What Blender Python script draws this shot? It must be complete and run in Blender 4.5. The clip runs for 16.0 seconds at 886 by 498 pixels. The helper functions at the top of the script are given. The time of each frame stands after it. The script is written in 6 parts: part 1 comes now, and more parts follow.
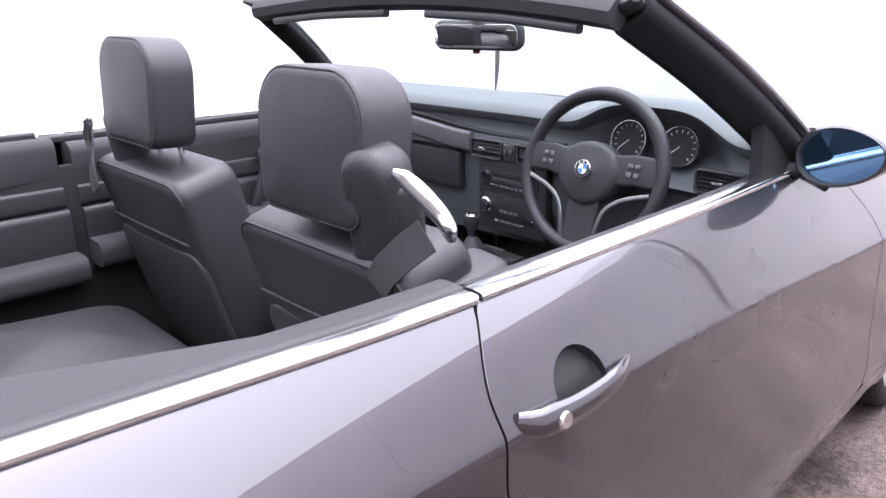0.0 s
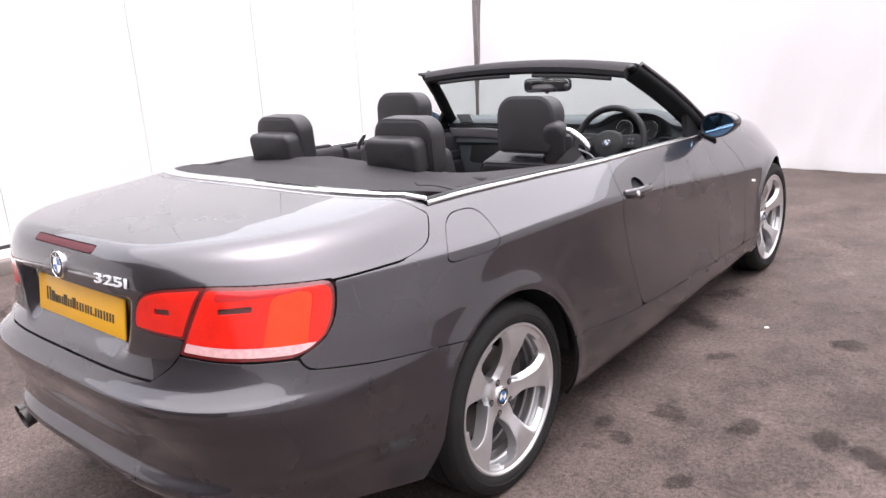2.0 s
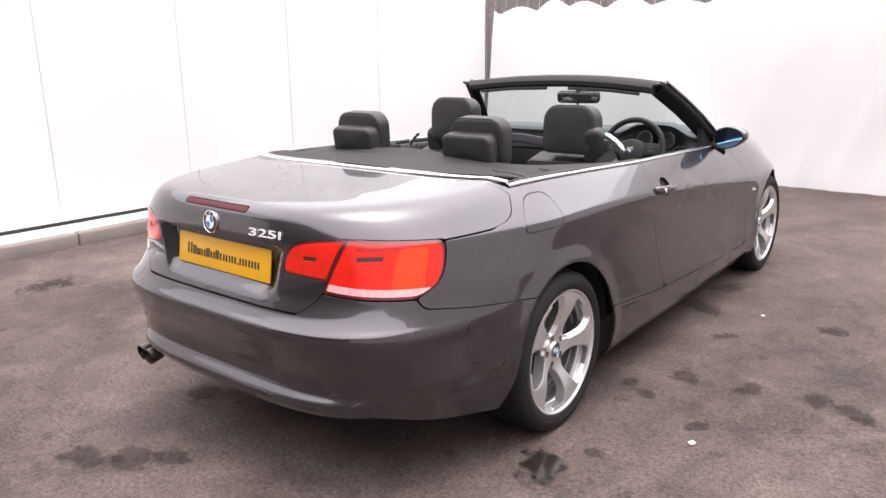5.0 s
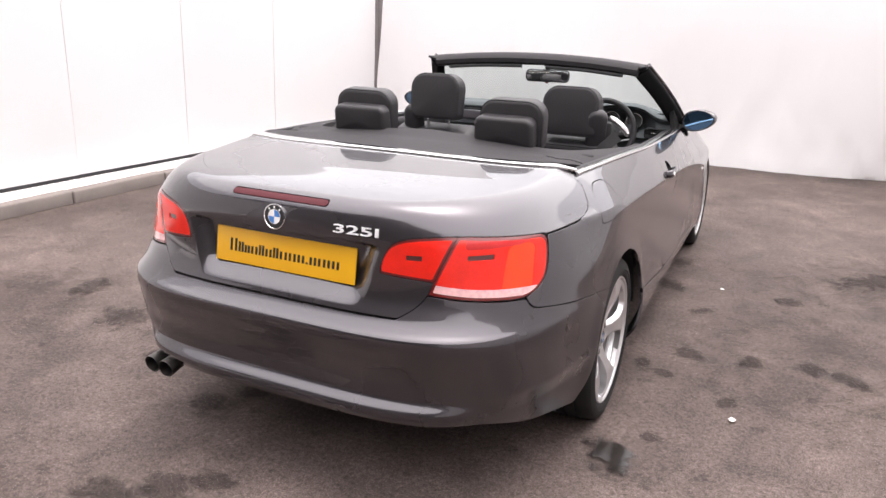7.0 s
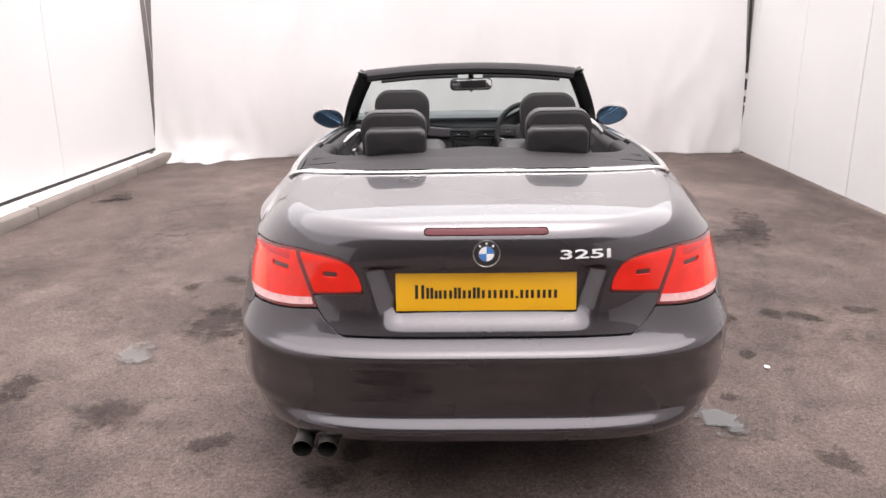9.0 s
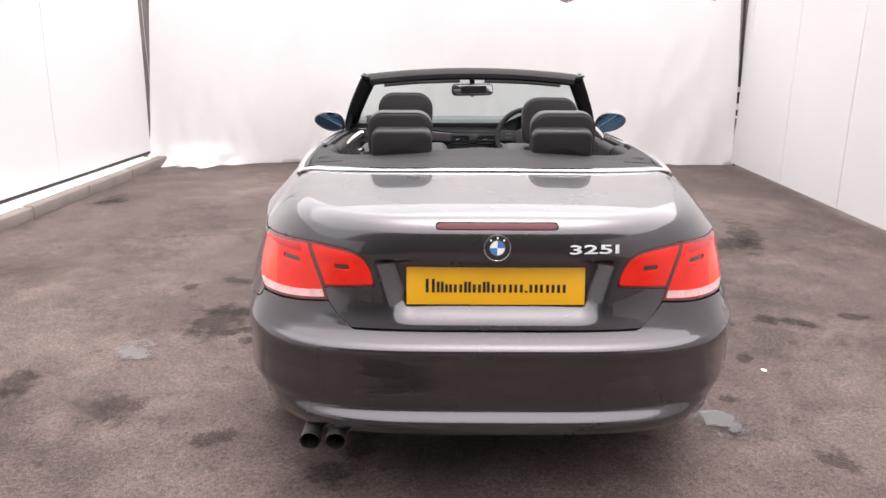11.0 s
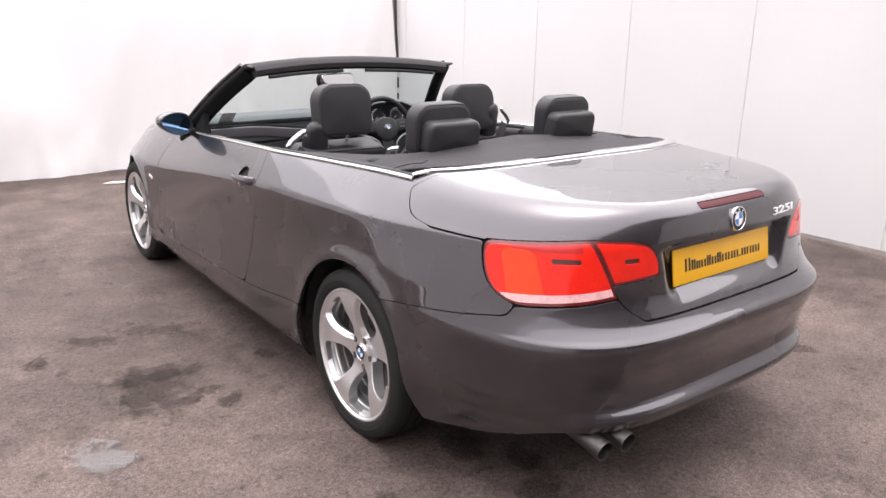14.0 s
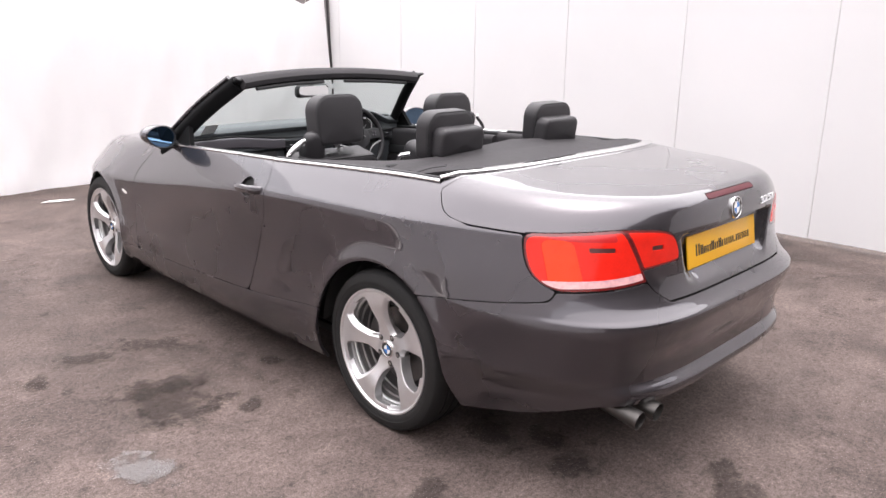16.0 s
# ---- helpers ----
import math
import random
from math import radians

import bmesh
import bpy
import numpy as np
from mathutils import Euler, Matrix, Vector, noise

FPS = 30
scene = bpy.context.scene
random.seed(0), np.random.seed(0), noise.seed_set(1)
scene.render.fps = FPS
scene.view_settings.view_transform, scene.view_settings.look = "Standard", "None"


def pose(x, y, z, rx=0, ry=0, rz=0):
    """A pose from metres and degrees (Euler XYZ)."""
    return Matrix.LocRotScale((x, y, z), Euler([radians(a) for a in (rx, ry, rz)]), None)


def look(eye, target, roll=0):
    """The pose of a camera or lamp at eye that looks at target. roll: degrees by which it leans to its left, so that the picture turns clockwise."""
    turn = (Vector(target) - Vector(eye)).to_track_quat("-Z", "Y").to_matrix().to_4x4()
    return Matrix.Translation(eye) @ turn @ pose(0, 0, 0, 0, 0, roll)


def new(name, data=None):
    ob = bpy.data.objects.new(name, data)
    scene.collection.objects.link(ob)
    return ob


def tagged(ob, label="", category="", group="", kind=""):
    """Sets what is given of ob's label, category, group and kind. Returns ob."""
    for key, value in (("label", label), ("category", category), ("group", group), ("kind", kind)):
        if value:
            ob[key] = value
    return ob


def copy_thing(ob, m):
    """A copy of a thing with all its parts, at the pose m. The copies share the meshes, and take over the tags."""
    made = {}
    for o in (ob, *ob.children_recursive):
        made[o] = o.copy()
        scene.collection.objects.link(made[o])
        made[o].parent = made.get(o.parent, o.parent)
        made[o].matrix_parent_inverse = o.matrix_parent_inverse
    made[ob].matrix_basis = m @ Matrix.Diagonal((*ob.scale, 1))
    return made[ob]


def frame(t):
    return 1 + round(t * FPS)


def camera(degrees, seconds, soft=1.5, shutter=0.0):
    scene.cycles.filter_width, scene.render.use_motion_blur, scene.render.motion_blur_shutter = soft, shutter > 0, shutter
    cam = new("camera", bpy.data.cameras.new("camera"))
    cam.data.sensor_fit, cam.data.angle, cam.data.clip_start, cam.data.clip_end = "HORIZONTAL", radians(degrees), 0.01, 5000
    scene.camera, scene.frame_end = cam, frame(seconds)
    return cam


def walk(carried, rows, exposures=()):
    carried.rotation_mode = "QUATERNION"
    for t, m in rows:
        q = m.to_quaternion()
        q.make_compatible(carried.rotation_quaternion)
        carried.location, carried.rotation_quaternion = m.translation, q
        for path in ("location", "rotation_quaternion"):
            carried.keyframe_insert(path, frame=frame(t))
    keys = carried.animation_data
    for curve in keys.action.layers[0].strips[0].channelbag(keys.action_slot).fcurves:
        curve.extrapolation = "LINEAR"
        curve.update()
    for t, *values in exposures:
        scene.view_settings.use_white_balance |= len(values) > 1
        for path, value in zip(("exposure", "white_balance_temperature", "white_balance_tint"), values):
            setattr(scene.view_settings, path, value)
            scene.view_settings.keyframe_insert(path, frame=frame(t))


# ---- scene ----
cam = camera(62.16, 16.0)
PATH = [
    (0, (1.313, 0.218, 1.281), (-0.038, 1.529, 0.605), -1.5),
    (0.5, (1.593, -0.249, 1.341), (0.271, 1.117, 0.72), -2.5),
    (1, (1.774, -0.732, 1.348), (0.525, 0.712, 0.751), -3.0),
    (1.5, (1.956, -1.215, 1.382), (0.71, 0.247, 0.824), -4.0),
    (2, (2.072, -1.705, 1.401), (0.82, -0.241, 0.864), -4.0),
    (2.5, (2.124, -2.033, 1.415), (0.898, -0.545, 0.884), -2.8),
    (3, (2.182, -2.237, 1.424), (0.94, -0.757, 0.907), -1.3),
    (3.5, (2.174, -2.275, 1.426), (0.937, -0.789, 0.914), -0.7),
    (4, (2.162, -2.265, 1.419), (0.928, -0.779, 0.899), -1.1),
    (6.5, (1.759, -2.499, 1.439), (0.745, -0.861, 0.903), 0.2),
    (7, (1.35, -2.604, 1.462), (0.539, -0.876, 0.864), 1.5),
    (7.5, (0.933, -2.76, 1.506), (0.379, -0.949, 0.863), 1.0),
    (8, (0.501, -2.805, 1.514), (0.167, -0.929, 0.905), -0.2),
    (8.5, (0.161, -2.826, 1.513), (0.019, -0.928, 0.9), -1.4),
    (9, (-0.08, -2.864, 1.5), (-0.12, -0.951, 0.917), -0.9),
    (11.5, (-0.187, -2.906, 1.449), (-0.174, -0.984, 0.897), 0.8),
    (12, (-0.414, -2.806, 1.44), (-0.245, -0.894, 0.878), 1.6),
    (12.5, (-0.722, -2.592, 1.441), (-0.31, -0.721, 0.866), 1.9),
    (13, (-1.223, -2.433, 1.428), (-0.481, -0.68, 0.812), 1.2),
    (13.5, (-1.656, -2.236, 1.429), (-0.715, -0.57, 0.846), 1.1),
    (14, (-2.062, -2.109, 1.431), (-0.898, -0.586, 0.862), 0.9),
    (14.5, (-2.289, -1.983, 1.425), (-1.022, -0.53, 0.895), 0.2),
    (15, (-2.431, -1.945, 1.435), (-1.107, -0.547, 0.893), 0.5),
    (15.5, (-2.469, -1.953, 1.428), (-1.127, -0.574, 0.883), 0.5),
    (16, (-2.479, -1.967, 1.428), (-1.123, -0.599, 0.889), 0.5),
]
walk(cam, [(t, look(eye, target, roll)) for t, eye, target, roll in PATH], [(0.0, 2.60, 6000, 20), (0.5, 2.3, 6050, 19), (1.0, 2.0, 6150, 18), (2.0, 1.8, 6450, 16), (7.0, 1.72, 6700, 15), (9.0, 1.66, 6800, 15), (16.0, 1.82, 6600, 15)])

# ---- light: bright overcast sky over an open enclosure of white sheets ----
world = bpy.data.worlds.new("overcast_sky")
scene.world = world
world.use_nodes = True
wn, wl = world.node_tree.nodes, world.node_tree.links
wn.clear()
sky = wn.new("ShaderNodeTexSky")
sky.sky_type = "NISHITA"
sky.sun_disc = False
sky.sun_elevation, sky.sun_rotation = radians(82), radians(45)
sky.air_density, sky.dust_density = 1.0, 3.0
grey = wn.new("ShaderNodeHueSaturation")
grey.inputs["Saturation"].default_value = 0.12
back = wn.new("ShaderNodeBackground")
back.inputs["Strength"].default_value = 0.165
wout = wn.new("ShaderNodeOutputWorld")
wl.new(sky.outputs[0], grey.inputs["Color"])
wl.new(grey.outputs[0], back.inputs["Color"])
wl.new(back.outputs[0], wout.inputs["Surface"])
sun_data = bpy.data.lights.new("veiled_sun", "SUN")
sun_data.energy, sun_data.angle, sun_data.color = 0.9, radians(120), (1.0, 0.985, 0.97)
sun = new("veiled_sun", sun_data)
sun.matrix_world = look((0.8, 0.8, 8), (0, 0, 0))

# ---- materials ----
def mat(name, color, rough=0.5, metal=0.0, grain=0.0, grain_size=200.0, stain=0.0, stain_size=3.0, bump=0.0, coat=0.0, spec=0.5, coord="Object"):
    """A surface with fine grain, broad stains and a little relief."""
    m = bpy.data.materials.new(name)
    m.use_nodes = True
    nt = m.node_tree
    n, l = nt.nodes, nt.links
    b = n["Principled BSDF"]
    b.inputs["Base Color"].default_value = (*color, 1)
    b.inputs["Roughness"].default_value = rough
    b.inputs["Metallic"].default_value = metal
    b.inputs["Specular IOR Level"].default_value = spec
    b.inputs["Coat Weight"].default_value = coat
    b.inputs["Coat Roughness"].default_value = 0.03
    b.inputs["Coat IOR"].default_value = 1.5
    if grain or stain or bump:
        tc = n.new("ShaderNodeTexCoord")
        fine = n.new("ShaderNodeTexNoise")
        fine.inputs["Scale"].default_value, fine.inputs["Detail"].default_value = grain_size, 4
        broad = n.new("ShaderNodeTexNoise")
        broad.inputs["Scale"].default_value, broad.inputs["Detail"].default_value = stain_size, 5
        for t in (fine, broad):
            l.new(tc.outputs[coord], t.inputs["Vector"])
        a = n.new("ShaderNodeMath"); a.operation = "MULTIPLY_ADD"
        l.new(fine.outputs["Fac"], a.inputs[0]); a.inputs[1].default_value = 2 * grain; a.inputs[2].default_value = 1 - grain
        c = n.new("ShaderNodeMath"); c.operation = "MULTIPLY_ADD"
        l.new(broad.outputs["Fac"], c.inputs[0]); c.inputs[1].default_value = 2 * stain; c.inputs[2].default_value = 1 - stain
        d = n.new("ShaderNodeMath"); d.operation = "MULTIPLY"
        l.new(a.outputs[0], d.inputs[0]); l.new(c.outputs[0], d.inputs[1])
        mix = n.new("ShaderNodeVectorMath"); mix.operation = "SCALE"
        mix.inputs[0].default_value = color
        l.new(d.outputs[0], mix.inputs["Scale"])
        l.new(mix.outputs[0], b.inputs["Base Color"])
        r = n.new("ShaderNodeMath"); r.operation = "MULTIPLY_ADD"
        l.new(broad.outputs["Fac"], r.inputs[0]); r.inputs[1].default_value = 0.25 * rough; r.inputs[2].default_value = 0.875 * rough
        l.new(r.outputs[0], b.inputs["Roughness"])
        if bump:
            bp = n.new("ShaderNodeBump")
            bp.inputs["Strength"].default_value, bp.inputs["Distance"].default_value = 1.0, bump
            l.new(fine.outputs["Fac"], bp.inputs["Height"])
            l.new(bp.outputs[0], b.inputs["Normal"])
    return m


PAINT = mat("graphite_metallic_paint", (0.060, 0.0535, 0.0610), 0.27, 0.78, grain=0.18, grain_size=900, stain=0.05, stain_size=2, coat=1.0)
PAINT.node_tree.nodes["Principled BSDF"].inputs["Coat Roughness"].default_value = 0.008
PAINT.node_tree.nodes["Principled BSDF"].inputs["Coat IOR"].default_value = 1.6
BLACK = mat("black_plastic", (0.02227, 0.02227, 0.0238), 0.5, spec=0.32, grain=0.2, grain_size=500, stain=0.15, bump=0.0003)
SEAL = mat("black_rubber_seal", (0.0123, 0.0123, 0.0135), 0.6, stain=0.2)
UNDER = mat("underbody_black", (0.0099, 0.0099, 0.0099), 0.8, stain=0.3)
CHROME = mat("satin_chrome", (0.896, 0.896, 0.896), 0.14, 1.0, stain=0.05)
LEATHER = mat("black_leather", (0.0235, 0.0217, 0.0238), 0.46, spec=0.36, grain=0.12, grain_size=320, stain=0.2, stain_size=6, bump=0.0006)
VINYL = mat("grey_black_vinyl", (0.038, 0.0358, 0.038), 0.7, spec=0.13, grain=0.15, grain_size=420, stain=0.12, stain_size=5, bump=0.0006)
# paler and bluer than the other trim: sky sheen is put into the colour
DASHTOP = mat("dashboard_painted_sheen", (0.0855, 0.09288, 0.09882), 0.5, spec=0.28, grain=0.12, grain_size=500, stain=0.1, bump=0.0004)
DASH = mat("dark_trim_plastic", (0.02788, 0.02788, 0.02924), 0.45, spec=0.32, grain=0.12, grain_size=500, stain=0.1, bump=0.0004)
TYRE = mat("tyre_rubber", (0.01802, 0.01734, 0.01734), 0.7, spec=0.2, grain=0.25, grain_size=150, stain=0.35, stain_size=8, bump=0.0006)
ALLOY = mat("silver_alloy", (0.728, 0.7215, 0.728), 0.31, 0.8, grain=0.06, grain_size=300, stain=0.12, stain_size=14, coat=0.3)
DISC = mat("brake_steel", (0.3441, 0.3195, 0.3072), 0.4, 0.9, stain=0.3, stain_size=20)
CARPET = mat("black_carpet", (0.0099, 0.0099, 0.0106), 0.95, grain=0.4, grain_size=600, bump=0.002)


def glass(name, color, rough=0.0, alpha=1.0, ior=1.45):
    m = bpy.data.materials.new(name)
    m.use_nodes = True
    b = m.node_tree.nodes["Principled BSDF"]
    b.inputs["Base Color"].default_value = (*color, 1)
    b.inputs["Roughness"].default_value = rough
    b.inputs["Transmission Weight"].default_value = alpha
    b.inputs["IOR"].default_value = ior
    return m


def thin_glass(name, tint, gloss):
    """A thin clear pane: light passes straight, with a faint mirror image."""
    m = bpy.data.materials.new(name)
    m.use_nodes = True
    n, l = m.node_tree.nodes, m.node_tree.links
    n.remove(n["Principled BSDF"])
    t, g, mx = n.new("ShaderNodeBsdfTransparent"), n.new("ShaderNodeBsdfGlossy"), n.new("ShaderNodeMixShader")
    t.inputs["Color"].default_value = (*tint, 1)
    g.inputs["Roughness"].default_value = 0.02
    mx.inputs[0].default_value = gloss
    l.new(t.outputs[0], mx.inputs[1]); l.new(g.outputs[0], mx.inputs[2])
    l.new(mx.outputs[0], n["Material Output"].inputs["Surface"])
    return m


WINDSCREEN = thin_glass("windscreen_glass", (0.68, 0.745, 0.735), 0.05)

# ---- mesh helpers ----
def pchip(*pts):
    """A smooth curve through (x, y) pairs that never overshoots; flat outside."""
    px = np.array([p[0] for p in pts], float)
    py = np.array([p[1] for p in pts], float)
    h, d = np.diff(px), np.diff(py) / np.diff(px)
    m = np.zeros(len(px))
    m[0], m[-1] = d[0], d[-1]
    for i in range(1, len(px) - 1):
        if d[i - 1] * d[i] > 0:
            w1, w2 = 2 * h[i] + h[i - 1], h[i] + 2 * h[i - 1]
            m[i] = (w1 + w2) / (w1 / d[i - 1] + w2 / d[i])

    def at(x):
        x = np.clip(np.asarray(x, float), px[0], px[-1])
        i = np.clip(np.searchsorted(px, x, side="right") - 1, 0, len(px) - 2)
        t = (x - px[i]) / h[i]
        return ((1 + 2 * t) * (1 - t) ** 2 * py[i] + t * (1 - t) ** 2 * h[i] * m[i] + t * t * (3 - 2 * t) * py[i + 1] + t * t * (t - 1) * h[i] * m[i + 1])
    return at


def smooth(x, a, b):
    t = np.clip((np.asarray(x, float) - a) / (b - a), 0, 1)
    return t * t * (3 - 2 * t)


def smax(a, b, k):
    h = np.maximum(k - np.abs(a - b), 0) / k
    return np.maximum(a, b) + h * h * k * 0.25


def smin(a, b, k):
    return -smax(-a, -b, k)


def link(name, data, parent=None, label=""):
    ob = new(name, data)
    # no deeper than thing > part > sub-part
    while parent is not None and parent.parent is not None and parent.parent.parent is not None:
        parent = parent.parent
    if parent is not None:
        ob.parent = parent
    if label:
        ob["label"] = label
    return ob


def part(name, bm, material, parent, label="", flat=False, angle=None):
    """Links a bmesh as one mesh object under a thing or a part."""
    bmesh.ops.recalc_face_normals(bm, faces=bm.faces)
    me = bpy.data.meshes.new(name)
    bm.to_mesh(me)
    bm.free()
    me.materials.append(material)
    if not flat:
        me.polygons.foreach_set("use_smooth", [True] * len(me.polygons))
        me.set_sharp_from_angle(angle=radians(angle or 38))
    return link(name, me, parent, label)


def thing(name, label, category, group="", kind=""):
    return tagged(new(name), label, category, group, kind)


def box(bm, c, s, bevel=0.0, rot=None, seg=2):
    """A bevelled block of size s round c."""
    r = bmesh.ops.create_cube(bm, size=1)
    vs = r["verts"]
    m = Matrix.Translation(c) @ (rot.to_4x4() if rot else Matrix()) @ Matrix.Diagonal((*s, 1))
    bmesh.ops.transform(bm, matrix=m, verts=vs)
    if bevel:
        es = {e for v in vs for e in v.link_edges}
        bmesh.ops.bevel(bm, geom=list(es), offset=bevel, segments=seg, profile=0.5, affect="EDGES")
    return bm


def lathe(bm, profile, n=64, m=None, closed=False, start=0.0, turn=2 * math.pi):
    """Turns (radius, height) pairs round the local z axis."""
    m = m or Matrix()
    full = abs(turn - 2 * math.pi) < 1e-6
    rows = []
    for i in range(n if full else n + 1):
        a = start + turn * i / n
        rows.append([bm.verts.new(m @ Vector((r * math.cos(a), r * math.sin(a), h))) for r, h in profile])
    k = len(profile)
    for i in range(n):
        p, q = rows[i], rows[(i + 1) % len(rows)]
        for j in range(k if closed else k - 1):
            a, b, c, d = p[j], p[(j + 1) % k], q[(j + 1) % k], q[j]
            try:
                bm.faces.new((a, b, c, d))
            except ValueError:
                pass
    return bm


def sweep(bm, pts, section, up=(0, 0, 1), scale=None, closed=False, cap=True):
    """Sweeps a closed 2D section (side, up) along points."""
    pts = [Vector(p) for p in pts]
    rows = []
    n = len(pts)
    for i, p in enumerate(pts):
        t = (pts[(i + 1) % n] - pts[i - 1]) if closed else (pts[min(i + 1, n - 1)] - pts[max(i - 1, 0)])
        t.normalize()
        side = t.cross(Vector(up)).normalized()
        u = side.cross(t)
        s = scale[i] if scale else 1.0
        rows.append([bm.verts.new(p + side * (a * s) + u * (b * s)) for a, b in section])
    k = len(section)
    for i in range(n if closed else n - 1):
        for j in range(k):
            bm.faces.new((rows[i][j], rows[i][(j + 1) % k], rows[(i + 1) % n][(j + 1) % k], rows[(i + 1) % n][j]))
    if cap and not closed:
        bm.faces.new(rows[0][::-1])
        bm.faces.new(rows[-1])
    return bm


def ring(r, n=12, ry=None):
    return [(r * math.cos(2 * math.pi * i / n), (ry or r) * math.sin(2 * math.pi * i / n)) for i in range(n)]


def rounded(w, h, r, n=4):
    """A rounded rectangle section."""
    out = []
    for cx, cy, a0 in ((w / 2 - r, h / 2 - r, 0), (-w / 2 + r, h / 2 - r, 90), (-w / 2 + r, -h / 2 + r, 180), (w / 2 - r, -h / 2 + r, 270)):
        for i in range(n + 1):
            a = radians(a0 + 90 * i / n)
            out.append((cx + r * math.cos(a), cy + r * math.sin(a)))
    return out


def spline(pts, n):
    """n points along a smooth curve through pts."""
    pts = [Vector(p) for p in pts]
    d = [0.0]
    for a, b in zip(pts, pts[1:]):
        d.append(d[-1] + (b - a).length)
    fs = [pchip(*[(d[i], p[k]) for i, p in enumerate(pts)]) for k in range(3)]
    return [Vector((float(fs[0](s)), float(fs[1](s)), float(fs[2](s)))) for s in np.linspace(0, d[-1], n)]


def sheet(name, P, N, g, material, parent, label="", depth=0.012, flip=False):
    """A panel: the part of a grid of points where g > 0, with clean cut edges turned inward by depth."""
    n, m = g.shape
    if flip:
        P, N = P * np.array((-1, 1, 1)), N * np.array((-1, 1, 1))
    idx, verts, norms, faces = {}, [], [], []

    def vert(i, j):
        k = (i, j)
        if k not in idx:
            idx[k] = len(verts)
            verts.append(P[i, j]); norms.append(N[i, j])
        return idx[k]

    def cut(a, b):
        k = (a, b) if a < b else (b, a)
        if k not in idx:
            a, b = k
            t = g[a] / (g[a] - g[b])
            t = min(max(t, 0.02), 0.98)
            idx[k] = len(verts)
            verts.append(P[a] * (1 - t) + P[b] * t); norms.append(N[a] * (1 - t) + N[b] * t)
        return idx[k]

    inside = g > 0
    count = inside[:-1, :-1].astype(int) + inside[1:, :-1] + inside[1:, 1:] + inside[:-1, 1:]
    for i, j in zip(*np.nonzero(count)):
        c = [(i, j), (i + 1, j), (i + 1, j + 1), (i, j + 1)]
        if count[i, j] == 4:
            faces.append([vert(*k) for k in c])
            continue
        f = []
        for a, b in zip(c, c[1:] + c[:1]):
            if inside[a]:
                f.append(vert(*a))
            if inside[a] != inside[b]:
                f.append(cut(a, b))
        if len(f) > 2:
            faces.append(f)
    if not faces:
        raise ValueError("empty panel " + name)
    V, NN = np.array(verts), np.array(norms)
    NN /= np.linalg.norm(NN, axis=1)[:, None]
    f0 = faces[len(faces) // 2]
    if np.dot(np.cross(V[f0[1]] - V[f0[0]], V[f0[2]] - V[f0[0]]), NN[f0[0]]) < 0:
        faces = [f[::-1] for f in faces]
    loops = [NN[k] for f in faces for k in f]
    if depth:
        seen = {}
        for f in faces:
            for a, b in zip(f, f[1:] + f[:1]):
                seen[(a, b)] = True
        edges = [(a, b) for a, b in seen if (b, a) not in seen]
        outward = {}
        for a, b in edges:
            o = np.cross(V[b] - V[a], NN[a])
            o /= np.linalg.norm(o) + 1e-12
            for k in (a, b):
                outward[k] = outward.get(k, 0) + o
        lower, base = {}, len(V)
        extra, steps = [], ((0.0009, -0.0009), (0.0012, -depth))
        for k, o in outward.items():
            o = o / (np.linalg.norm(o) + 1e-12)
            outward[k] = o
            lower[k] = base + len(extra)
            for s, d in steps:
                extra.append(V[k] + o * s + NN[k] * d)
        V = np.vstack([V, extra])
        for a, b in edges:
            la, lb = lower[a], lower[b]
            faces.append([b, a, la, lb]); loops += [NN[b], NN[a], outward[a], outward[b]]
            faces.append([lb, la, la + 1, lb + 1]); loops += [outward[b], outward[a], outward[a], outward[b]]
    me = bpy.data.meshes.new(name)
    me.from_pydata(V.tolist(), [], faces)
    me.polygons.foreach_set("use_smooth", [True] * len(me.polygons))
    me.materials.append(material)
    me.normals_split_custom_set([tuple(v) for v in loops])
    return link(name, me, parent, label)


def round_normals(P):
    """Normals of a plain grid of points."""
    du, dv = np.gradient(P, axis=0), np.gradient(P, axis=1)
    N = np.cross(du, dv)
    N /= np.linalg.norm(N, axis=2)[:, :, None] + 1e-12
    return N

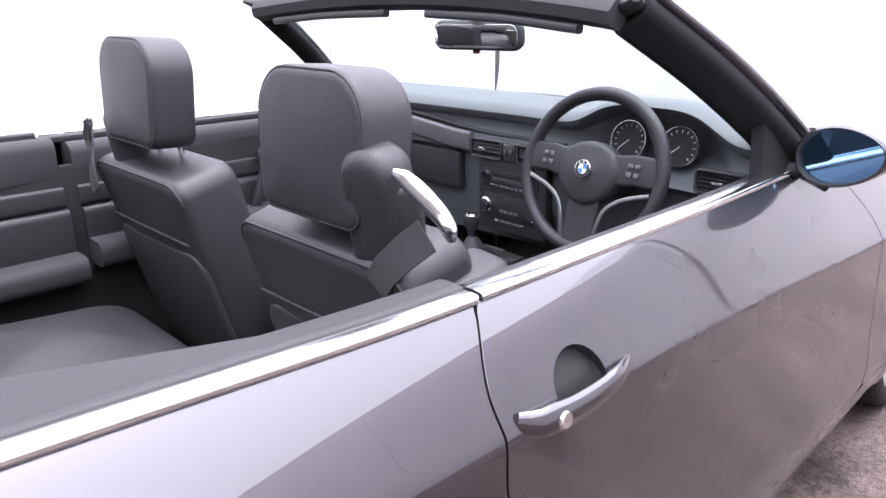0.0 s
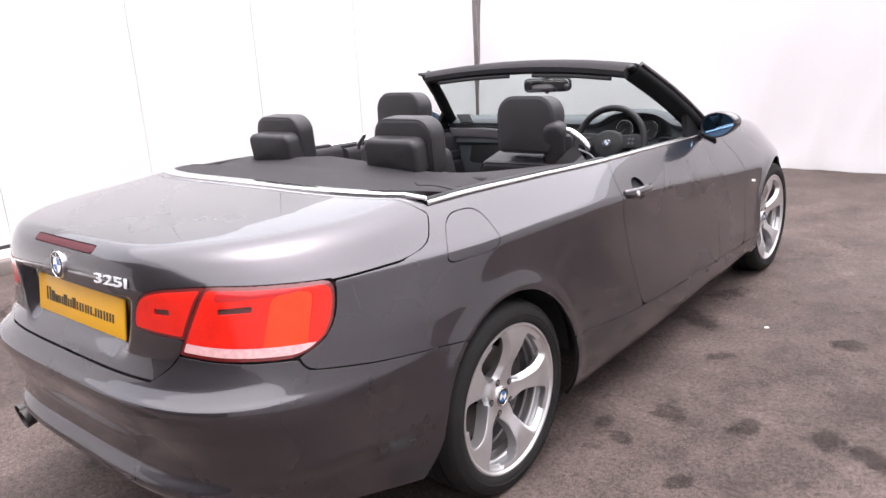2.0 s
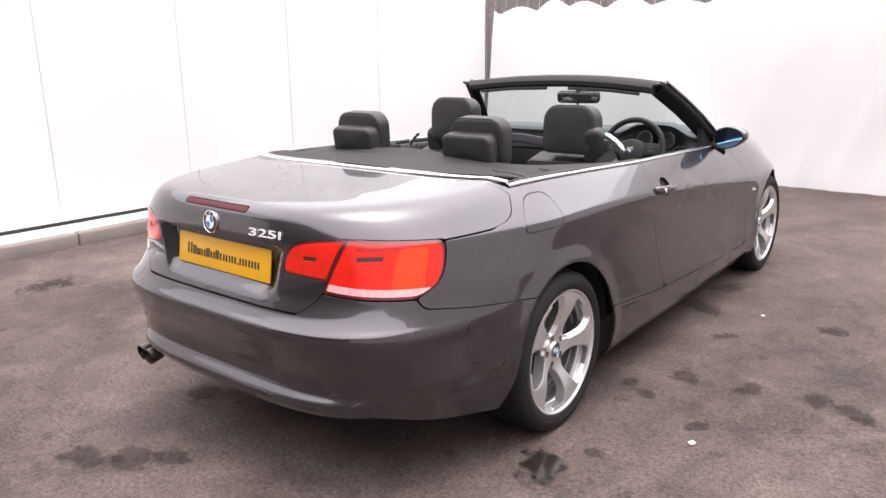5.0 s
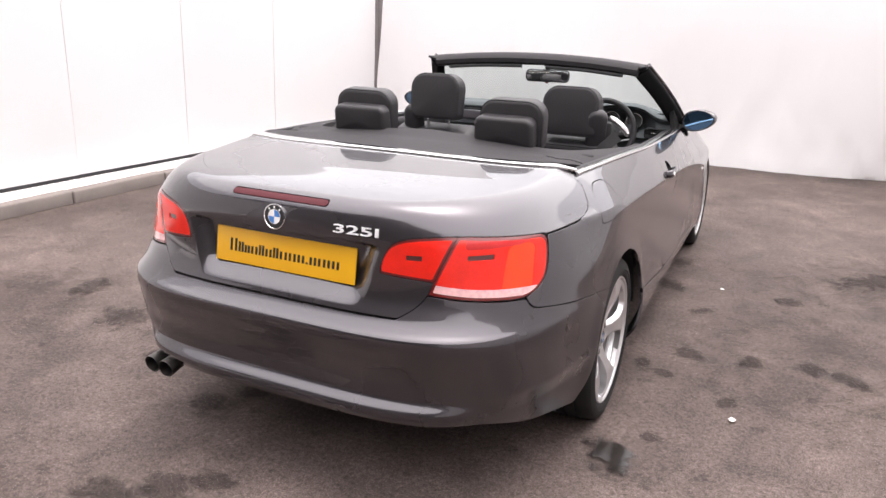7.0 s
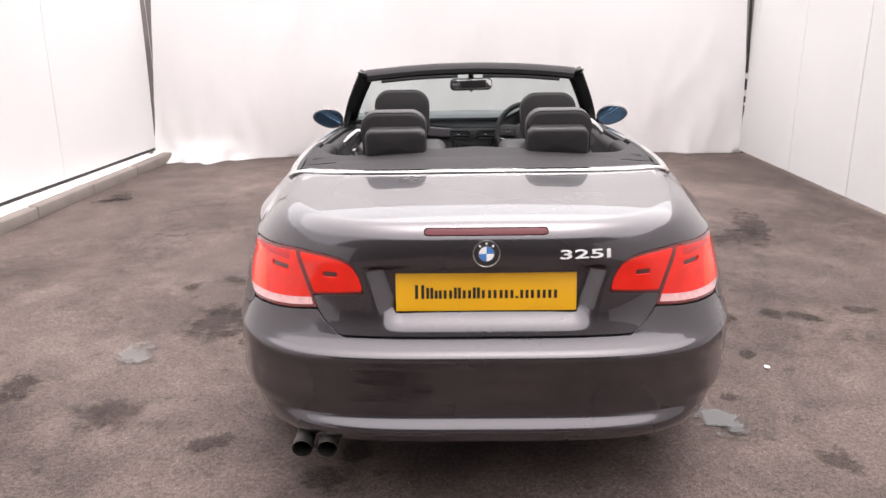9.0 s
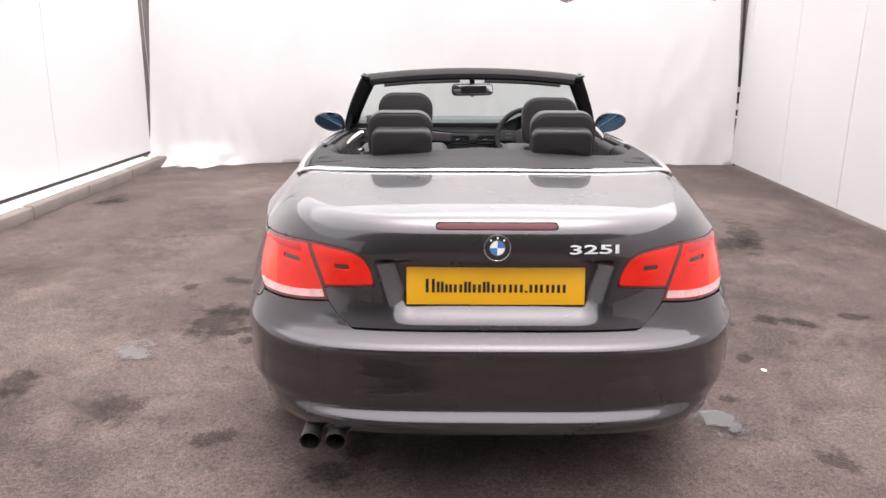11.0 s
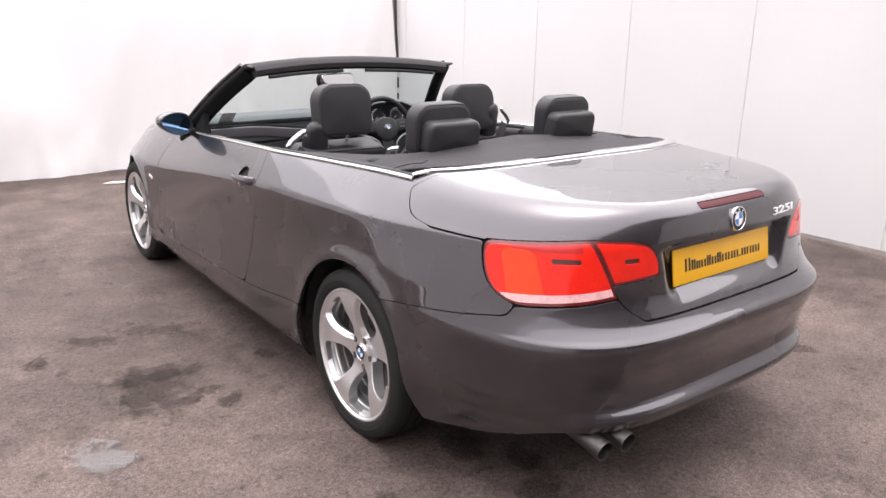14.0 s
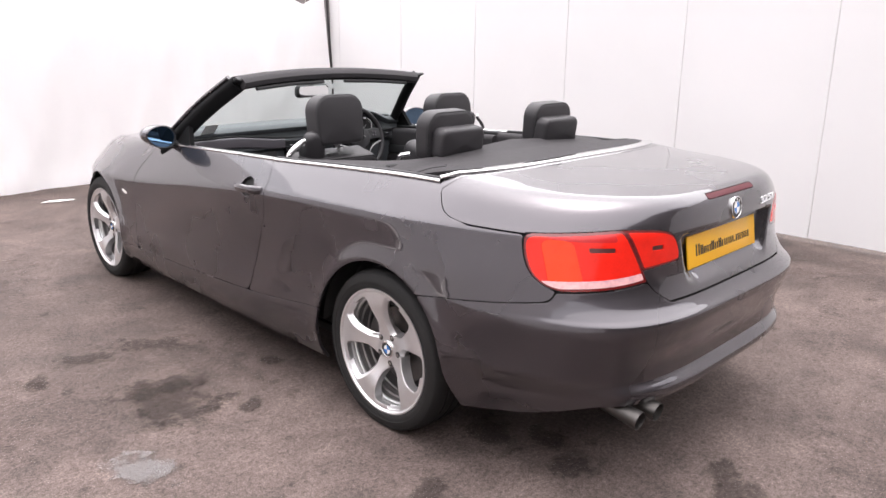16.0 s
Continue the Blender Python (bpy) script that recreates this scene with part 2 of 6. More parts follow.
# ---- the enclosure: asphalt, kerb and white sheets ----
def asphalt():
    m = bpy.data.materials.new("worn_asphalt")
    m.use_nodes = True
    n, l = m.node_tree.nodes, m.node_tree.links
    b = n["Principled BSDF"]
    b.inputs["Specular IOR Level"].default_value = 0.16
    tc = n.new("ShaderNodeTexCoord")

    def tex(kind, scale, detail=4, **more):
        t = n.new(kind)
        t.inputs["Scale"].default_value = scale
        if "Detail" in t.inputs:
            t.inputs["Detail"].default_value = detail
        l.new(tc.outputs["Object"], t.inputs["Vector"])
        return t

    def ramp(src, a, b_, va, vb):
        r = n.new("ShaderNodeMapRange")
        r.inputs["From Min"].default_value, r.inputs["From Max"].default_value = a, b_
        r.inputs["To Min"].default_value, r.inputs["To Max"].default_value = va, vb
        l.new(src, r.inputs["Value"])
        return r.outputs[0]

    def times(a, b_):
        k = n.new("ShaderNodeMath"); k.operation = "MULTIPLY"
        l.new(a, k.inputs[0]); l.new(b_, k.inputs[1])
        return k.outputs[0]

    grit = tex("ShaderNodeTexNoise", 210, 2)
    stone = tex("ShaderNodeTexVoronoi", 260)
    broad = tex("ShaderNodeTexNoise", 0.8, 7)
    mid = tex("ShaderNodeTexNoise", 3.4, 8)
    clod = tex("ShaderNodeTexNoise", 62, 5)
    spots = tex("ShaderNodeTexNoise", 9.0, 4)
    for t_ in (mid, clod, broad):
        t_.inputs["Roughness"].default_value = 0.66
        t_.inputs["Distortion"].default_value = 0.5
    v = times(ramp(grit.outputs["Fac"], 0.3, 0.7, 0.50, 1.50), ramp(broad.outputs["Fac"], 0.34, 0.66, 0.74, 1.22))
    v = times(v, ramp(mid.outputs["Fac"], 0.34, 0.66, 0.66, 1.30))
    v = times(v, ramp(clod.outputs["Fac"], 0.32, 0.68, 0.58, 1.42))
    v = times(v, ramp(spots.outputs["Fac"], 0.62, 0.72, 1.0, 0.66))
    v = times(v, ramp(stone.outputs["Color"], 0.0, 1.0, 0.70, 1.34))
    col = n.new("ShaderNodeVectorMath"); col.operation = "SCALE"
    col.inputs[0].default_value = (0.0800, 0.0615, 0.0560)
    l.new(v, col.inputs["Scale"])
    l.new(col.outputs[0], b.inputs["Base Color"])
    l.new(ramp(mid.outputs["Fac"], 0.3, 0.7, 0.62, 0.85), b.inputs["Roughness"])
    bp = n.new("ShaderNodeBump")
    bp.inputs["Strength"].default_value, bp.inputs["Distance"].default_value = 0.7, 0.006
    l.new(clod.outputs["Fac"], bp.inputs["Height"])
    l.new(bp.outputs[0], b.inputs["Normal"])
    return m


def white_sheet(name, low, high, through_):
    """Thin white plastic sheeting: lit from both sides."""
    m = bpy.data.materials.new(name)
    m.use_nodes = True
    n, l = m.node_tree.nodes, m.node_tree.links
    n.remove(n["Principled BSDF"])
    out = n["Material Output"]
    tc = n.new("ShaderNodeTexCoord")
    no = n.new("ShaderNodeTexNoise")
    no.inputs["Scale"].default_value, no.inputs["Detail"].default_value = 0.7, 5
    l.new(tc.outputs["Object"], no.inputs["Vector"])
    cr = n.new("ShaderNodeMapRange")
    cr.inputs["To Min"].default_value, cr.inputs["To Max"].default_value = low, high
    l.new(no.outputs["Fac"], cr.inputs["Value"])
    col = n.new("ShaderNodeVectorMath"); col.operation = "SCALE"
    col.inputs[0].default_value = (1.0, 0.985, 0.985)
    l.new(cr.outputs[0], col.inputs["Scale"])
    d, t, mx = n.new("ShaderNodeBsdfDiffuse"), n.new("ShaderNodeBsdfTranslucent"), n.new("ShaderNodeMixShader")
    l.new(col.outputs[0], d.inputs["Color"]); l.new(col.outputs[0], t.inputs["Color"])
    mx.inputs[0].default_value = through_
    l.new(d.outputs[0], mx.inputs[1]); l.new(t.outputs[0], mx.inputs[2]); l.new(mx.outputs[0], out.inputs["Surface"])
    return m


ASPHALT, SHEET, BOARD = asphalt(), white_sheet("white_plastic_sheeting", 0.92, 0.99, 0.38), white_sheet("white_painted_board", 0.76, 0.86, 0.22)
CONCRETE = mat("concrete_kerb", (0.205, 0.176, 0.160), 0.85, grain=0.2, grain_size=120, stain=0.3, stain_size=4, bump=0.002)
POLE = mat("dark_steel_pole", (0.03936, 0.03664, 0.03664), 0.5, 0.4, stain=0.4, stain_size=9)

# ground: one sheet with slight unevenness that reaches the horizon
bm = bmesh.new()
edge = [-2000, -400, -80, -25, -12] + [i * 0.5 for i in range(-16, 19)] + [12, 25, 80, 400, 2000]
gv = [[bm.verts.new((x, y, 0)) for y in edge] for x in edge]
for i in range(len(edge) - 1):
    for j in range(len(edge) - 1):
        bm.faces.new((gv[i][j], gv[i + 1][j], gv[i + 1][j + 1], gv[i][j + 1]))
ground = part("ground", bm, ASPHALT, None)
tagged(ground, "worn brownish grey asphalt with dark damp spots", "ground", kind="structure")

WALL_Y = 5.85


def sheeting(name, p0, p1, height, waves, sag, label, foot=0.0, thick=0.012, seed=0, nz=40, step=0.05, base=0.0, lean=(0.0, 0.0)):
    """A hanging sheet between two ground points, with folds that grow towards its foot."""
    a, b = Vector((*p0, 0)), Vector((*p1, 0))
    along = (b - a).normalized()
    out = Vector((-along.y, along.x, 0))
    n = int((b - a).length / step)
    bm = bmesh.new()
    rows = []
    for side in (0, 1):
        grid = []
        for i in range(n + 1):
            col = []
            for j in range(nz + 1):
                h = j / nz
                z = base + h * (height - base)
                s = lean[0] * z + i / n * ((b - a).length - (lean[0] + lean[1]) * z)
                w = waves * (0.35 + 0.95 * (1 - h) ** 2)
                d = w * (noise.noise((s * 0.9 + seed, z * 0.5, 0)) + 0.55 * abs(noise.noise((s * 1.9 + seed - 0.9 * z, z * 0.5 + 0.6 * s, 5))) + 0.2 * noise.noise((s * 7, z * 2 + seed, 9)))
                top = sag * (noise.noise((s * 1.3, seed, 7)) - 0.9 * (1 - abs(math.cos(math.pi * s / 0.52 + 2 * noise.noise((s * 0.8, 1, 1)))))) * h ** 3
                d -= foot * math.exp(-((s - 0.55) / 0.45) ** 2) * max(0.0, 1 - z / 0.30) ** 2 * (1 + 0.9 * noise.noise((s * 6, z * 9, 4)))
                d += 0.10 * math.exp(-((s - 5.9) / 0.8) ** 2) * (1 - h) * abs(noise.noise((s * 2.2 + 1.6 * z, 0.4 * z, 11)))
                col.append(bm.verts.new(a + along * s + out * (d + side * thick) + Vector((0, 0, z + top))))
            grid.append(col)
        rows.append(grid)
    for side, grid in enumerate(rows):
        for i in range(n):
            for j in range(nz):
                f = (grid[i][j], grid[i + 1][j], grid[i + 1][j + 1], grid[i][j + 1])
                bm.faces.new(f if side == 0 else f[::-1])
    for j in (0, nz):
        for i in range(n):
            bm.faces.new((rows[0][i][j], rows[0][i + 1][j], rows[1][i + 1][j], rows[1][i][j]))
    for i in (0, n):
        for j in range(nz):
            bm.faces.new((rows[0][i][j], rows[0][i][j + 1], rows[1][i][j + 1], rows[1][i][j]))
    ob = part(name, bm, SHEET, None, angle=80)
    return tagged(ob, label, "wall", kind="structure")


sheeting("wall_north", (-3.72, WALL_Y), (3.295, WALL_Y), 1.985, 0.14, 0.10, "white plastic sheet hung as a back wall, creased at its foot", foot=0.30, seed=2, lean=(0.105, 0.065))


def panel_wall(name, p0, p1, widths, height, base, label, lean=0.0):
    """A wall of flat white boards with open joints, each board a piece of its own."""
    a, b = Vector((*p0, 0)), Vector((*p1, 0))
    along = (b - a).normalized()
    inward = Vector((along.y, -along.x, 0))
    wall = tagged(new(name), label, "wall", kind="structure")
    s, k = 0.0, 0
    while s < (b - a).length - 0.05:
        w = min(widths[k % len(widths)], (b - a).length - s)
        bm = bmesh.new()
        rows = []
        nx, nz = 10, 14
        for side in (0, 1):
            rows.append([[bm.verts.new(a + along * (s + 0.004 + (w - 0.008) * i / nx) + inward * ((0.008 * noise.noise((s + w * i / nx, 2.2 * j / nz, k * 3.1)) + lean * (j / nz)) - side * 0.02) + Vector((0, 0, base + (height - base) * j / nz))) for j in range(nz + 1)] for i in range(nx + 1)])
        for side, g in enumerate(rows):
            for i in range(nx):
                for j in range(nz):
                    f = (g[i][j], g[i + 1][j], g[i + 1][j + 1], g[i][j + 1])
                    bm.faces.new(f if side else f[::-1])
        f0, f1 = rows
        for i in range(nx):
            for j in (0, nz):
                bm.faces.new((f0[i][j], f0[i + 1][j], f1[i + 1][j], f1[i][j]))
        for j in range(nz):
            for i in (0, nx):
                bm.faces.new((f0[i][j], f0[i][j + 1], f1[i][j + 1], f1[i][j]))
        part("panel", bm, BOARD, wall, angle=60)
        s += w
        k += 1
    return wall


panel_wall("wall_west", (-3.70, 5.85), (-4.45, -7.0), (1.92, 1.24, 1.18, 1.18, 1.22), 2.7, 0.15, "white board wall above a kerb, with fine vertical joints", lean=-0.06)
panel_wall("wall_east", (3.29, -7.0), (3.29, 5.88), (1.15, 1.15, 1.15, 1.17), 2.7, 0.03, "white board wall on the asphalt, with fine vertical joints")
# added wall, out of view: keeps low southern sky out of the bumper's reflections
bm = bmesh.new()
box(bm, (0, -8.6, 3.0), (26, 0.3, 6.0), 0.01)
tagged(part("wall_south", bm, mat("dark_block_grey", (0.0819, 0.0754, 0.0721), 0.85, grain=0.2, grain_size=60, stain=0.3, stain_size=0.8), None), "added unseen dark wall that darkens the reflections in the tail", "wall", kind="structure")

# added pale wall, hidden by the fence: gives the boot lid a bright reflection
bm = bmesh.new()
box(bm, (0, 9.2, 2.1), (24, 0.2, 4.2), 0.01)
tagged(part("wall_behind_fence", bm, mat("pale_reflector", (0.72, 0.70, 0.69), 0.85, grain=0.1, grain_size=60, stain=0.15, stain_size=0.8), None), "added unseen pale wall, a bright reflection for the boot lid", "wall", kind="structure")

# dark slatted fence behind the back sheet, seen through the corner gaps and over the top
FENCE = mat("dark_fence_steel", (0.1601, 0.1392, 0.1365), 0.6, 0.1, grain=0.2, grain_size=60, stain=0.5, stain_size=6)
fence = tagged(new("fence"), "dark ribbed steel fence behind the white sheet", "fence", kind="structure")
bm = bmesh.new()
box(bm, (0, 0, 1.125), (0.19, 0.012, 2.25), 0.003)
box(bm, (-0.05, -0.012, 1.125), (0.05, 0.020, 2.25), 0.004)
rib = part("fence_rib", bm, FENCE, fence)
rib.location = (-6.4, 7.6, 0)
for k in range(1, 62):
    o = link("fence_rib", rib.data, fence)
    o.location = (-6.4 + 0.2 * k, 7.6, 0)

# kerb stones, a strip of white gravel, a black strip for the shaded gap under the boards
kerb = tagged(new("kerb"), "row of low concrete kerb stones", "kerb", kind="structure")
kdir = (Vector((-3.47, 5.7, 0)) - Vector((-3.98, -7.0, 0))).normalized()
kturn = -math.degrees(math.atan2(kdir.x, kdir.y))
bm = bmesh.new()
box(bm, (0, 0, 0.045), (0.115, 0.905, 0.11), 0.014, seg=3)
stone = part("kerb_stone", bm, CONCRETE, kerb)
for k in range(14):
    o = stone if k == 0 else link("kerb_stone", stone.data, kerb)
    c = Vector((-3.98, -7.0, 0)) + kdir * (0.46 + 0.915 * k)
    o.matrix_basis = pose(c.x - 0.065, c.y, random.uniform(-0.006, 0.004), random.uniform(-0.3, 0.3), 0, kturn)
bm = bmesh.new()
box(bm, (0, 0, 0.045), (0.40, 12.8, 0.10), 0.01)
bed = tagged(part("gravel_bed", bm, mat("white_gravel_bed", (0.864, 0.828, 0.804), 0.9, grain=0.4, grain_size=70, stain=0.3, stain_size=5, bump=0.01), None), "strip of white gravel along the wall", "gravel", kind="stuff")
bed.matrix_world = pose(-4.03, -0.65, 0, 0, 0, kturn - 0.3)
rnd = random.Random(4)
bm = bmesh.new()
for k in range(900):
    r = rnd.uniform(0.010, 0.022)
    v = bmesh.ops.create_icosphere(bm, subdivisions=1, radius=r)["verts"]
    bmesh.ops.transform(bm, matrix=pose(rnd.uniform(-0.17, 0.17), rnd.uniform(-3.0, 6.4), 0.097, rnd.uniform(0, 360), rnd.uniform(0, 360), 0) @ Matrix.Diagonal((1, rnd.uniform(0.6, 1), rnd.uniform(0.5, 0.9), 1)), verts=v)
stones = tagged(part("gravel_stones", bm, mat("white_stone", (0.9, 0.864, 0.84), 0.9, stain=0.3, stain_size=40), None), "loose white gravel stones", "gravel", kind="stuff")
stones.matrix_world = bed.matrix_world

# shade of the open gap under the boards, made as a black strip
bm = bmesh.new()
box(bm, (0, 0, 0.137), (0.03, 12.8, 0.03), 0.004)
gap_shade = tagged(part("wall_skirt", bm, SEAL, None), "black strip standing for the shade in the gap under the board wall", "trim", kind="structure")
gap_shade.matrix_world = pose(-4.075 + 0.014, -0.57, 0, 0, 0, -math.degrees(math.atan2(0.75, 12.85)))

# posts at the corner, the one on the right wound with white tape
for k, (px, py) in enumerate(((3.305, 5.86),)):
    pole = thing("corner_pole", "dark steel pole in the corner with bands of white tape", "pole")
    pole.matrix_basis = pose(px, py, 0, 0, -2.6, 0)
    bm = bmesh.new()
    lathe(bm, [(0.001, 0.0), (0.015, 0.0), (0.015, 3.0), (0.001, 3.0)], 16)
    part("post", bm, POLE, pole)
    for z0, z1 in ((0.555, 0.585), (0.66, 0.73), (0.86, 0.92)):
        bm = bmesh.new()
        lathe(bm, [(0.015, z0), (0.021, z0 + 0.005), (0.021, z1 - 0.005), (0.015, z1)], 14)
        part("tape_band", bm, SHEET, pole, "white tape")

# stains on the asphalt, and one patch of painted shade
def soft_stain(name, color, rough, strength, spec=0.2):
    """A thin film with a ragged, fading edge."""
    m = mat(name, color, rough, grain=0.35, grain_size=130, stain=0.3, stain_size=9, spec=spec)
    n, l = m.node_tree.nodes, m.node_tree.links
    tc, no, far, add, ramp_ = n.new("ShaderNodeTexCoord"), n.new("ShaderNodeTexNoise"), n.new("ShaderNodeVectorMath"), n.new("ShaderNodeMath"), n.new("ShaderNodeMapRange")
    mid, info, shift = n.new("ShaderNodeVectorMath"), n.new("ShaderNodeObjectInfo"), n.new("ShaderNodeVectorMath")
    mid.operation, mid.inputs[1].default_value = "SUBTRACT", (0.5, 0.5, 0.5)
    far.operation = "LENGTH"
    flat = n.new("ShaderNodeVectorMath"); flat.operation, flat.inputs[1].default_value = "MULTIPLY", (1, 1, 0)
    l.new(tc.outputs["Generated"], mid.inputs[0]); l.new(mid.outputs[0], flat.inputs[0]); l.new(flat.outputs[0], far.inputs[0])
    shift.operation = "ADD"
    l.new(tc.outputs["Object"], shift.inputs[0]); l.new(info.outputs["Location"], shift.inputs[1])
    no.inputs["Scale"].default_value, no.inputs["Detail"].default_value, no.inputs["Roughness"].default_value = 11, 7, 0.62
    l.new(shift.outputs[0], no.inputs["Vector"])
    add.operation = "MULTIPLY_ADD"; add.inputs[1].default_value = 1.15
    l.new(no.outputs["Fac"], add.inputs[0]); l.new(far.outputs["Value"], add.inputs[2])
    ramp_.inputs["From Min"].default_value, ramp_.inputs["From Max"].default_value = 0.76, 1.02
    ramp_.inputs["To Min"].default_value, ramp_.inputs["To Max"].default_value = strength, 0.0
    ramp_.interpolation_type = "SMOOTHSTEP"
    l.new(add.outputs[0], ramp_.inputs["Value"])
    l.new(ramp_.outputs[0], n["Principled BSDF"].inputs["Alpha"])
    return m


STAIN_SHADE = soft_stain("dark_oil_stain_and_shade", (0.03152, 0.02496, 0.02288), 0.85, 0.42)
SMEAR = soft_stain("faint_grime", (0.03936, 0.03152, 0.0288), 0.85, 0.16)
# pale base colour paints the white walls' reflection onto the puddle
PUDDLE_SHEEN = soft_stain("puddle_painted_sheen", (0.161, 0.1484, 0.147), 0.35, 0.6, 0.35)
WET = soft_stain("wet_patch", (0.020, 0.017, 0.016), 0.12, 0.9, 0.5)
PAINTED = mat("white_paint_fleck", (0.7, 0.68, 0.66), 0.8, stain=0.2)


def blot(x, y, rx, ry, turn, material, seed, label):
    """An irregular flat patch on the ground."""
    bm = bmesh.new()
    grow = 1.0 if material is PAINTED else 1.7
    vs = []
    for k in range(40):
        a = 2 * math.pi * k / 40
        f = 1 if grow > 1 else 1 + 0.45 * noise.noise((1.3 * math.cos(a) + seed, 1.3 * math.sin(a), seed)) + 0.28 * noise.noise((3.5 * math.cos(a), 3.5 * math.sin(a) + seed, 2))
        vs.append(bm.verts.new((grow * rx * f * math.cos(a), grow * ry * f * math.sin(a), 0)))
    bm.faces.new(vs)
    ob = part("ground_stain", bm, material, None)
    ob.matrix_world = pose(x, y, 0.0012 + 0.0004 * (seed % 23), 0, 0, turn)
    return tagged(ob, label, "stain", kind="structure")


# broad grime where cars have stood
for k, (x, y, rx, ry) in enumerate(((-1.5, 1.0, 0.55, 0.35), (-2.3, -0.4, 0.5, 0.4), (1.5, 0.9, 0.5, 0.3), (2.2, 2.4, 0.4, 0.7), (-1.9, 3.2, 0.5, 0.6), (0.3, -1.8, 0.7, 0.4), (-0.9, -1.6, 0.4, 0.5), (2.3, 0.2, 0.5, 0.4), (-2.6, 1.8, 0.4, 0.5))):
    blot(x, y, rx, ry, 40 * k, SMEAR, 60 + k, "faint dark grime on the asphalt")
# oily stains; the patch at (-0.58, -0.31) paints the shade under the tail
dark = [(0.895, 0.515, 0.035, 0.055), (1.06, 0.73, 0.05, 0.06), (1.33, 0.76, 0.05, 0.05), (1.59, 0.81, 0.06, 0.05), (1.74, 0.77, 0.06, 0.06),
        (1.04, -0.10, 0.03, 0.03), (1.27, 0.31, 0.03, 0.05), (-2.80, -0.33, 0.10, 0.14), (-0.45, -1.24, 0.10, 0.05), (1.47, 1.69, 0.06, 0.05), (0.82, 2.11, 0.10, 0.06),
        (-0.54, -0.66, 0.05, 0.09), (-1.01, -0.45, 0.05, 0.07), (-1.14, 1.39, 0.16, 0.07), (-1.33, 0.90, 0.14, 0.05), (-1.23, 0.60, 0.09, 0.04), (-1.13, 0.50, 0.05, 0.03), (-1.45, 1.42, 0.05, 0.10),
        (-1.69, 1.32, 0.06, 0.04), (-0.83, 0.82, 0.05, 0.03), (-1.49, -0.22, 0.13, 0.09),
        (-0.28, -1.14, 0.09, 0.05), (-0.20, -1.05, 0.06, 0.04), (1.27, -0.57, 0.04, 0.07), (-0.58, -0.31, 0.12, 0.07), (-0.45, -0.48, 0.08, 0.05), (-0.50, 1.38, 0.05, 0.05), (0.81, 1.67, 0.10, 0.06), (1.00, 0.45, 0.04, 0.03), (2.08, 0.85, 0.07, 0.05), (-3.25, 3.68, 0.14, 0.06), (1.05, 1.30, 0.05, 0.04), (-1.34, 0.78, 0.20, 0.12), (-2.02, 0.0, 0.12, 0.06), (1.93, 2.30, 0.10, 0.22)]
for k, (x, y, rx, ry) in enumerate(dark):
    blot(x, y, rx, ry, 25 * k, STAIN_SHADE, k + 1, "dark oily stain, at one spot painted shade, on the asphalt")
blot(2.14, 2.55, 0.10, 0.42, -12, STAIN_SHADE, 40, "long dark stain on the asphalt")
blot(-3.22, 3.8, 0.10, 0.16, 10, STAIN_SHADE, 41, "dark stain on the asphalt")
# this puddle's reflection is in its pale colour, the next one mirrors by gloss
blot(-1.64, 0.34, 0.065, 0.11, 20, PUDDLE_SHEEN, 42, "shallow puddle on the asphalt")
blot(0.93, -0.285, 0.075, 0.085, 30, WET, 43, "shallow puddle on the asphalt")
blot(-0.33, 5.20, 0.13, 0.045, -12, PAINTED, 44, "white fleck on the asphalt")
blot(1.305, 0.165, 0.012, 0.016, 0, PAINTED, 45, "white fleck on the asphalt")
blot(1.116, 1.736, 0.010, 0.014, 0, PAINTED, 46, "white fleck on the asphalt")

# ---- the car: x right, y forward, rear axle at y = 0 ----
WB, HUB_Z, REAR_Y = 2.665, 0.307, 0.015
zc_at = pchip((-0.9, 0.856), (-0.5, 0.850), (0.0, 0.840), (0.34, 0.832), (0.78, 0.813), (1.38, 0.762), (2.1, 0.690), (3.4, 0.62))
belt_z = pchip((-0.9, 0.955), (-0.2, 0.963), (0.0, 0.966), (0.27, 0.960), (0.79, 0.940), (1.3, 0.924), (1.74, 0.908), (2.1, 0.89), (3.4, 0.75))
belt_x = pchip((-0.9, 0.705), (-0.16, 0.712), (0.0, 0.728), (0.27, 0.750), (0.79, 0.782), (1.3, 0.784), (1.74, 0.772), (2.1, 0.755), (3.4, 0.72))
low_x = pchip((0.12, 0.780), (0.17, 0.830), (0.24, 0.868), (0.34, 0.882), (0.46, 0.872), (0.58, 0.868), (0.72, 0.870), (0.82, 0.873), (0.9, 0.873))
rear_y = pchip((0.22, -0.86), (0.28, -0.91), (0.318, -0.944), (0.346, -0.958), (0.356, -0.957), (0.395, -0.930), (0.425, -0.930), (0.52, -0.958), (0.588, -0.978), (0.598, -0.977),
               (0.616, -0.958), (0.636, -0.940), (0.655, -0.930), (0.70, -0.914), (0.77, -0.908), (0.86, -0.908), (0.89, -0.906), (0.92, -0.900), (0.947, -0.888), (0.97, -0.87), (1.03, -0.81))
plain_rear = pchip((0.22, -0.88), (0.32, -0.920), (0.41, -0.942), (0.52, -0.960), (0.588, -0.976), (0.600, -0.975), (0.618, -0.956), (0.655, -0.930), (0.70, -0.914), (0.77, -0.908), (0.86, -0.908), (0.89, -0.906), (0.92, -0.900), (0.97, -0.87), (1.03, -0.81))
